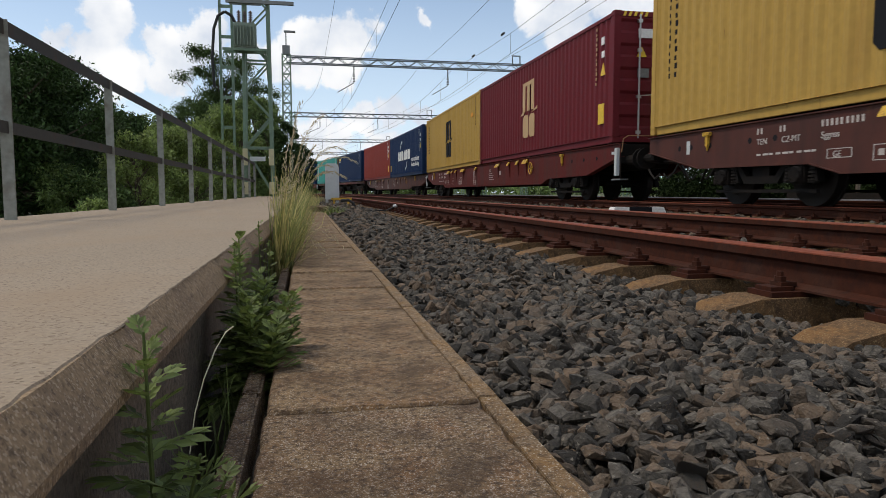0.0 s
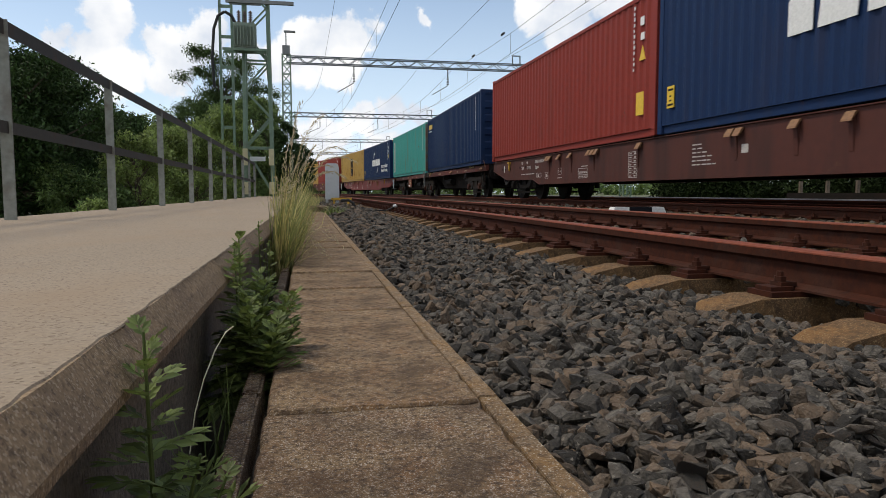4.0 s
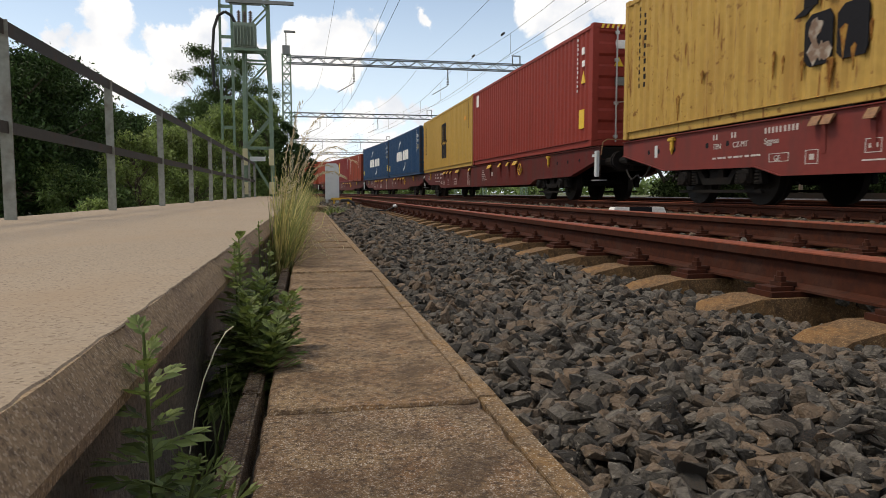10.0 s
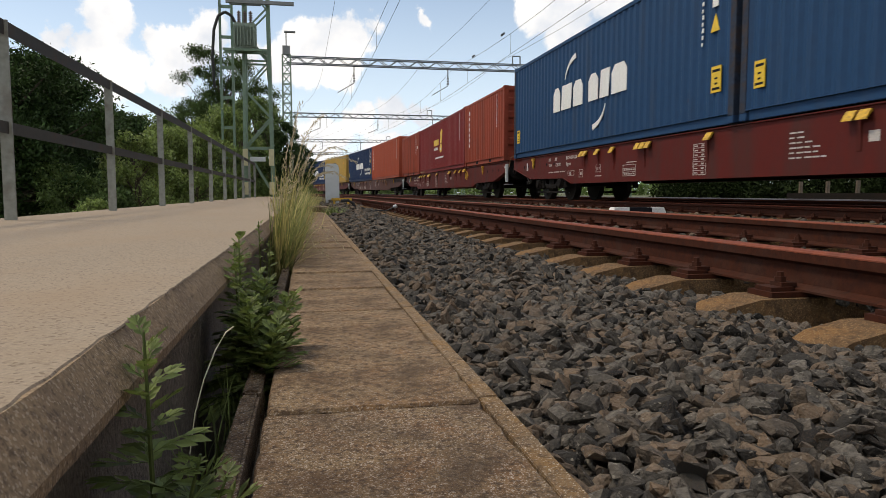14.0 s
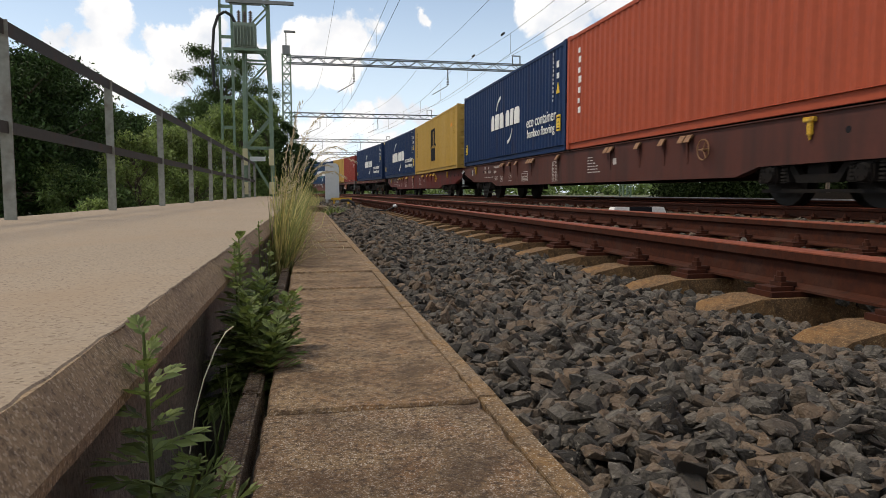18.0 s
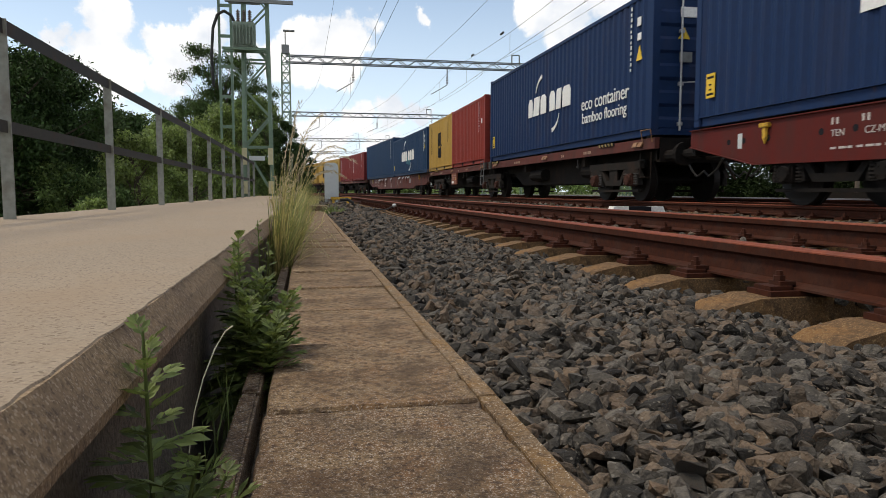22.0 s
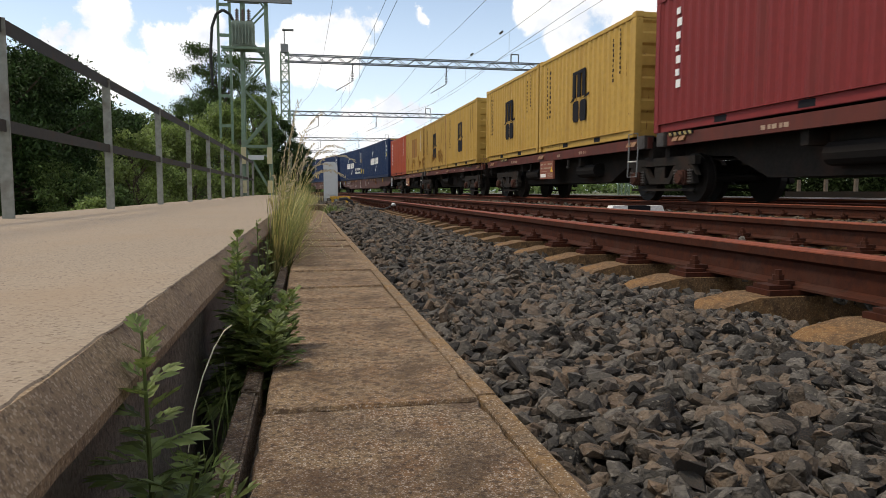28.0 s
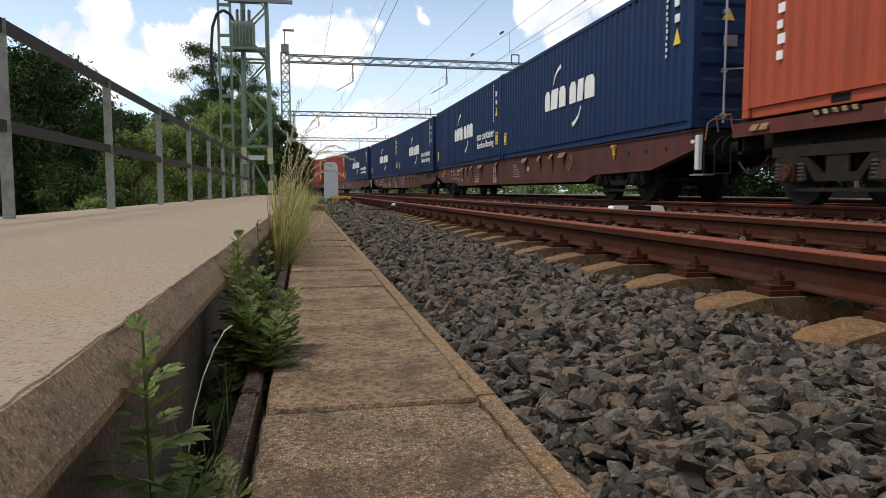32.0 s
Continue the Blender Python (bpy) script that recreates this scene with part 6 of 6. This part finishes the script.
def make_greenery():
    T = lambda px, depth: spot(px, 341, depth)
    for k, (px, depth, h, r, n, size, leaf, label) in enumerate((
            (5, 15, 3.95, 2.6, 52000, .05, LEAF_D, "dark green broadleaf tree behind the railing"),
            (62, 18, 4.25, 2.4, 52000, .055, LEAF_D, "dark green broadleaf tree behind the railing"),
            (-90, 16, 4.2, 2.6, 16000, .08, LEAF_D, "dark green broadleaf tree behind the railing"),
            (205, 28, 4.1, 1.9, 24000, .075, LEAF_D, "dark green broadleaf tree behind the railing"),
            (392, 46, 10.3, 3.7, 36000, .075, LEAF_A, "airy tall tree standing behind the masts"),
            (345, 50, 7.6, 2.6, 20000, .075, LEAF_A, "airy tree with feathery branches"),
            (455, 52, 9.2, 3.2, 26000, .075, LEAF_A, "airy tree standing behind the masts"))):
        p = T(px, depth)
        tree("tree", label, p.x, p.y, h, r, 64, n, size, leaf, 10 + k, low=.12 if depth < 30 else .08, clump=.26 if depth < 30 else .24, flat=.7 if depth < 30 else .62)
    for k, (px, depth, h, r, n, size, leaf) in enumerate((
            (205, 13, .95, .6, 2200, .05, LEAF_A), (372, 44, 6.6, 2.6, 7000, .08, LEAF_A), (440, 47, 6.8, 2.2, 6000, .08, LEAF_A), (165, 10.5, .8, .45, 1800, .035, LEAF_L), (120, 15, 1.5, 1.0, 3200, .05, LEAF_M), (240, 17, 2.3, 1.2, 3600, .06, LEAF_L), (285, 21, 2.9, 1.5, 4200, .07, LEAF_L),
            (345, 24, 3.2, 1.6, 4200, .08, LEAF_L), (395, 28, 4.2, 1.8, 4600, .085, LEAF_L), (430, 33, 5.4, 1.9, 4600, .09, LEAF_M), (480, 36, 5.6, 1.6, 3800, .09, LEAF_M),
            (510, 34, 4.4, 1.0, 3000, .08, LEAF_D), (528, 40, 3.8, 1.1, 2600, .09, LEAF_D), (300, 36, 5, 2.6, 4200, .1, LEAF_M),
            (220, 34, 4.6, 3.0, 4200, .11, LEAF_D), (100, 30, 4.4, 3.2, 3600, .12, LEAF_D), (0, 27, 4.4, 3.0, 3600, .12, LEAF_D), (450, 62, 6.0, 4.0, 4200, .16, LEAF_D), (535, 75, 4.5, 1.8, 2600, .15, LEAF_M))):
        p = T(px, depth)
        tree("bush", "leafy green bush behind the railing" if px < 420 else "leafy green bush beside the line", p.x, p.y, h, r, 30, int(n * 3.2), size * .8, leaf, 40 + k, low=.08, trunk=.06, clump=.3)
    # hedge beyond the tracks
    rnd = random.Random(77)
    V, F = [], []
    for k in range(106):
        y = -14 + k * .5
        v, f = leaf_cloud(rnd, (21.5 + rnd.uniform(-1.2, 1.2), y, rnd.uniform(-.3, 2.2)), rnd.uniform(1.0, 1.7), 900, .11, .9, .1)
        b = len(V)
        V += v
        F += [tuple(i + b for i in q) for q in f]
    FV, FF = [], []
    for k in range(260):
        a = radians(-60 + 130 * k / 260)
        r = rnd.uniform(210, 260)
        v, f = leaf_cloud(rnd, (math.sin(a) * r, math.cos(a) * r, rnd.uniform(0, 3)), rnd.uniform(3, 5), 110, .9, .8, .2)
        b = len(FV)
        FV += v
        FF += [tuple(i + b for i in q) for q in f]
    tagged(soup("far_woods", FV, FF, LEAF_M), "distant green tree belt on the horizon", "woods", kind="stuff")
    o = tagged(soup("far_hedge", V, F, mat("hedge_leaf", (.018, .029, .01), .8, grain=6, amount=.25, per="island", per_amount=.5, bump=0, trans=.06, spec=.05)), "dark hedge beyond the tracks", "hedge", kind="stuff")


make_greenery()


def blade(V, F, root, lean, h, w, curl, rnd, n=5):
    """One tapering, bending blade."""
    a = math.atan2(lean.y, lean.x) + math.pi / 2
    side = Vector((math.cos(a), math.sin(a), 0))
    b = len(V)
    for k in range(n + 1):
        u = k / n
        c = root + lean * (u + curl * u * u) + Vector((0, 0, h * (u - curl * .35 * u ** 3)))
        ww = w * (1 - u) ** .7 * .5 + .0002
        V.append((c - side * ww)[:])
        V.append((c + side * ww)[:])
    for k in range(n):
        i = b + 2 * k
        F.append((i, i + 1, i + 3, i + 2))
    return c


def make_grass():
    rnd = random.Random(21)
    # tall clump in the gap beside the slabs: a narrow tuft with arching flower stalks
    V, F, SV, SF, GV, GF = [], [], [], [], [], []

    def foot(spread):
        y = 3.45 + 3.2 * rnd.random() ** 1.5
        return Vector((-.146 + rnd.gauss(0, spread * .7) + .022 * (y - 3.5), y, -.08))

    for _ in range(400):
        blade(V, F, foot(.038), Vector((max(-.01, rnd.gauss(.05, .045)), rnd.gauss(-.02, .08), 0)), rnd.uniform(.28, .68), rnd.uniform(.004, .0075), rnd.uniform(.1, .8), rnd, 6)
    for _ in range(90):
        blade(V, F, foot(.045), Vector((rnd.uniform(.05, .2), rnd.gauss(-.05, .1), 0)), rnd.uniform(.14, .34), rnd.uniform(.004, .007), rnd.uniform(.4, 1.3), rnd, 6)
    for _ in range(380):
        blade(GV, GF, foot(.04), Vector((max(-.01, rnd.gauss(.05, .05)), rnd.gauss(0, .08), 0)), rnd.uniform(.22, .64), rnd.uniform(.005, .009), rnd.uniform(.15, .9), rnd, 7)

    def stalk(p, h, side, back, droop, seeds):
        """A thin stem that rises and arches over, with a plume of spikelets along its last third."""
        def at(u):
            return p + Vector((side * u ** 2.1, back * u ** 1.6, h * (u - droop * max(0, u - .6) ** 2 * 2.4)))
        b = len(V)
        n = 14
        for k in range(n + 1):
            c, w = at(k / n), .0016 * (1.15 - k / n)
            V.extend([(c - Vector((w, 0, 0)))[:], (c + Vector((w, 0, 0)))[:]])
        for k in range(n):
            q = b + 2 * k
            F.append((q, q + 1, q + 3, q + 2))
        for k in range(seeds):
            u = 1 - .3 * (k / seeds)
            c = at(u) + Vector((rnd.gauss(0, .0045), rnd.gauss(0, .006), rnd.gauss(-.003, .0045)))
            d = (at(u) - at(u - .05)).normalized()
            d = (d + Vector((rnd.gauss(0, .35), rnd.gauss(0, .35), rnd.gauss(-.15, .3)))).normalized()
            side_ = d.cross(Vector((0, 1, .2))).normalized()
            ln, b = rnd.uniform(.007, .014), len(SV)
            SV.extend([(c - d * ln)[:], (c - side_ * ln * .2)[:], (c + d * ln)[:], (c + side_ * ln * .2)[:]])
            SF.append((b, b + 1, b + 2, b + 3))

    for _ in range(30):
        stalk(foot(.03), rnd.uniform(.48, .86), rnd.gauss(.04, .06), rnd.gauss(0, .08), rnd.uniform(.1, .5), 24)
    for h, side, droop in ((1.02, .38, .75), (.98, .3, .6), (1.05, .24, .35), (.92, .42, .8), (.95, .17, .3), (.88, .3, .7), (.8, .36, .9), (.84, .12, .2), (1.0, .1, .15), (.74, .25, .5)):
        stalk(foot(.02), h, side, rnd.gauss(0, .1), droop, 60)
    for h, side, droop in ((.36, .34, 1.6), (.3, .26, 1.9), (.42, .3, 1.4), (.26, .3, 2.2), (.5, .28, 1.2)):
        stalk(foot(.02), h, side, -.12, droop, 16)
    root = thing("grass_clump", "tall dry yellow-green grass with feathery seed heads", "grass", kind="stuff")
    soup("blades", V, F, STRAW, root)
    soup("green_blades", GV, GF, mat("half_dry_grass", (.2, .22, .07), .65, grain=60, amount=.3, per="island", per_amount=.5, bump=0, trans=.35), root)
    soup("seed_heads", SV, SF, SEED, root)
    V, F = [], []
    for _ in range(1500):
        y = rnd.uniform(7, 32)
        x = -.2 + rnd.gauss(0, .12) + (.05 * (y - 13) if y > 13 else 0) * rnd.random()
        blade(V, F, Vector((x, y, -.2)), Vector((rnd.gauss(0, .1), rnd.gauss(0, .1), 0)), rnd.uniform(.25, .7), .012, rnd.uniform(.1, .8), rnd, 4)
    tagged(soup("verge_grass", V, F, STRAW), "dry grass along the end of the path", "grass", kind="stuff")
    V, F = [], []
    g = spot(588, 366, 12.6)
    for _ in range(260):
        blade(V, F, Vector((g.x + rnd.gauss(0, .07), g.y + rnd.gauss(0, .12), -.08)), Vector((rnd.gauss(0, .09), rnd.gauss(0, .09), 0)), rnd.uniform(.1, .26), .012, rnd.uniform(.1, .9), rnd, 4)
    tagged(soup("grass_tuft", V, F, WEED), "low green tuft at the end of the slab path", "grass", kind="stuff")
    V, F = [], []
    for _ in range(70):
        y = rnd.uniform(.5, 2.9)
        blade(V, F, Vector((-.155 + rnd.gauss(0, .01), y, -.12)), Vector((rnd.gauss(.0, .03), rnd.gauss(0, .06), 0)), rnd.uniform(.08, .22), .003, rnd.uniform(.1, .8), rnd, 4)
    tagged(soup("gap_grass", V, F, WEED), "thin green grass in the gap beside the wall", "grass", kind="stuff")


make_grass()


def weed(label, x, y, stems, seed, z0=-.1):
    """A leafy mugwort-like weed: upright stems with lobed leaves getting smaller to the tip."""
    rnd = random.Random(seed)
    root = thing("weed", label, "weed", Matrix.Translation((x, y, z0)))
    for dx, dy, h, lean, dens, size in stems:
        bm = B()
        p = Vector((dx, dy, 0))
        pts = [p + Vector((lean[0] * (k / 6) ** 1.5, lean[1] * (k / 6) ** 1.5, h * k / 6)) for k in range(7)]
        tube(bm, pts, .0042, 6, .0016)
        part("stem", bm, WEED, root)
        V, F = [], []
        for k in range(dens):
            u = .06 + .94 * k / dens
            i = min(5, int(u * 6))
            c = pts[i].lerp(pts[i + 1], u * 6 - i)
            a = k * 2.4 + rnd.uniform(-.4, .4)
            ln = size * (1.2 - .85 * u) * rnd.uniform(.75, 1.25)
            up = .12 + 1.1 * u * u + rnd.uniform(-.2, .2)
            d = Vector((math.cos(a), math.sin(a), up)).normalized()
            sd = d.cross(Vector((0, 0, 1))).normalized()
            nrm = sd.cross(d)
            # deeply cut leaf: broad lobes with a side tooth, pointing forwards along a drooping midrib
            droop = rnd.uniform(.1, .5) * (1 - .7 * u)
            rib = lambda f: c + d * ln * f - Vector((0, 0, ln * droop * f * f))
            tw = rnd.uniform(-.4, .4)
            for f0, f1, w, wide in ((0, .6, 0, .05), (.16, .36, .2, .07), (.18, .38, -.2, .07), (.3, .62, .36, .1), (.32, .64, -.36, .1), (.48, .84, .27, .095), (.5, .86, -.27, .095), (.46, 1.0, 0, .12), (.66, .97, .12, .06), (.66, .97, -.12, .06)):
                base, tip = rib(f0), rib(f1) + (sd + nrm * tw * (1 if w > 0 else -1)) * ln * w * rnd.uniform(.8, 1.2)
                mid = base.lerp(tip, .58) + nrm * ln * .025
                ax = (tip - base).cross(nrm).normalized() * ln * wide
                b = len(V)
                V += [base[:], (mid + ax)[:], tip[:], (mid - ax)[:]]
                F.append((b, b + 1, b + 2, b + 3))
        soup("leaves", V, F, WEED, root)
    return root


def make_weeds():
    pts = ((-.172, 1.02, -.01), (-.168, 1.05, .04), (-.16, 1.09, .08), (-.148, 1.14, .115), (-.136, 1.18, .135), (-.126, 1.2, .14))
    tagged(part("dry_stalk", tube(B(), pts, .0009, 5, .0014), mat("bleached_grass", (.55, .52, .36), .7, grain=60, amount=.2, bump=0)), "pale dry bent grass stalk beside the wall", "grass")
    weed("young green mugwort weed growing at the wall", -.158, .73, ((0, 0, .325, (-.008, .01), 36, .085), (.012, .0, .2, (.035, -.01), 16, .105), (-.005, -.03, .12, (-.03, -.03), 10, .115), (.025, -.05, .12, (.035, -.02), 12, .105), (.025, .03, .15, (.04, .02), 12, .1)), 3)
    weed("bushy green weed beside the slab path", -.135, 1.52, ((0, 0, .24, (.01, 0), 44, .1), (.035, .02, .23, (.05, .02), 42, .095), (-.012, .05, .37, (-.006, .05), 54, .078), (-.02, .09, .34, (-.012, .05), 44, .075), (.02, .04, .27, (.02, .02), 52, .092), (.03, -.04, .2, (.045, -.05), 34, .1), (.0, .1, .28, (.02, .05), 44, .095), (.015, .0, .22, (.0, -.06), 34, .1), (.045, .08, .23, (.06, .06), 38, .095), (.01, -.02, .13, (.05, -.05), 18, .09), (.03, .04, .17, (.08, .0), 26, .095)), 8)
    weed("slender green weed among the dry grass", -.155, 2.4, ((0, 0, .37, (-.008, .02), 30, .06), (.015, .05, .3, (.01, .03), 24, .06)), 9)

make_weeds()
make_stones()


def motions():
    """Everything that rolls past: wagons, containers and their turning wheels."""
    times = [k * .5 for k in range(65)]
    for ob, s, z in TRAIN:
        rows = []
        for t in times:
            p, h = track(s - run(t), 0)
            rows.append((t, Matrix.Translation((p.x, p.y, z)) @ Matrix.Rotation(h, 4, "Z")))
        walk(ob, rows)
    steps = [k / 15 for k in range(481)]
    for ob, place in WHEELS:
        walk(ob, [(t, Matrix.Translation(place) @ Matrix.Rotation(run(t) / .46, 4, "X")) for t in steps])


motions()
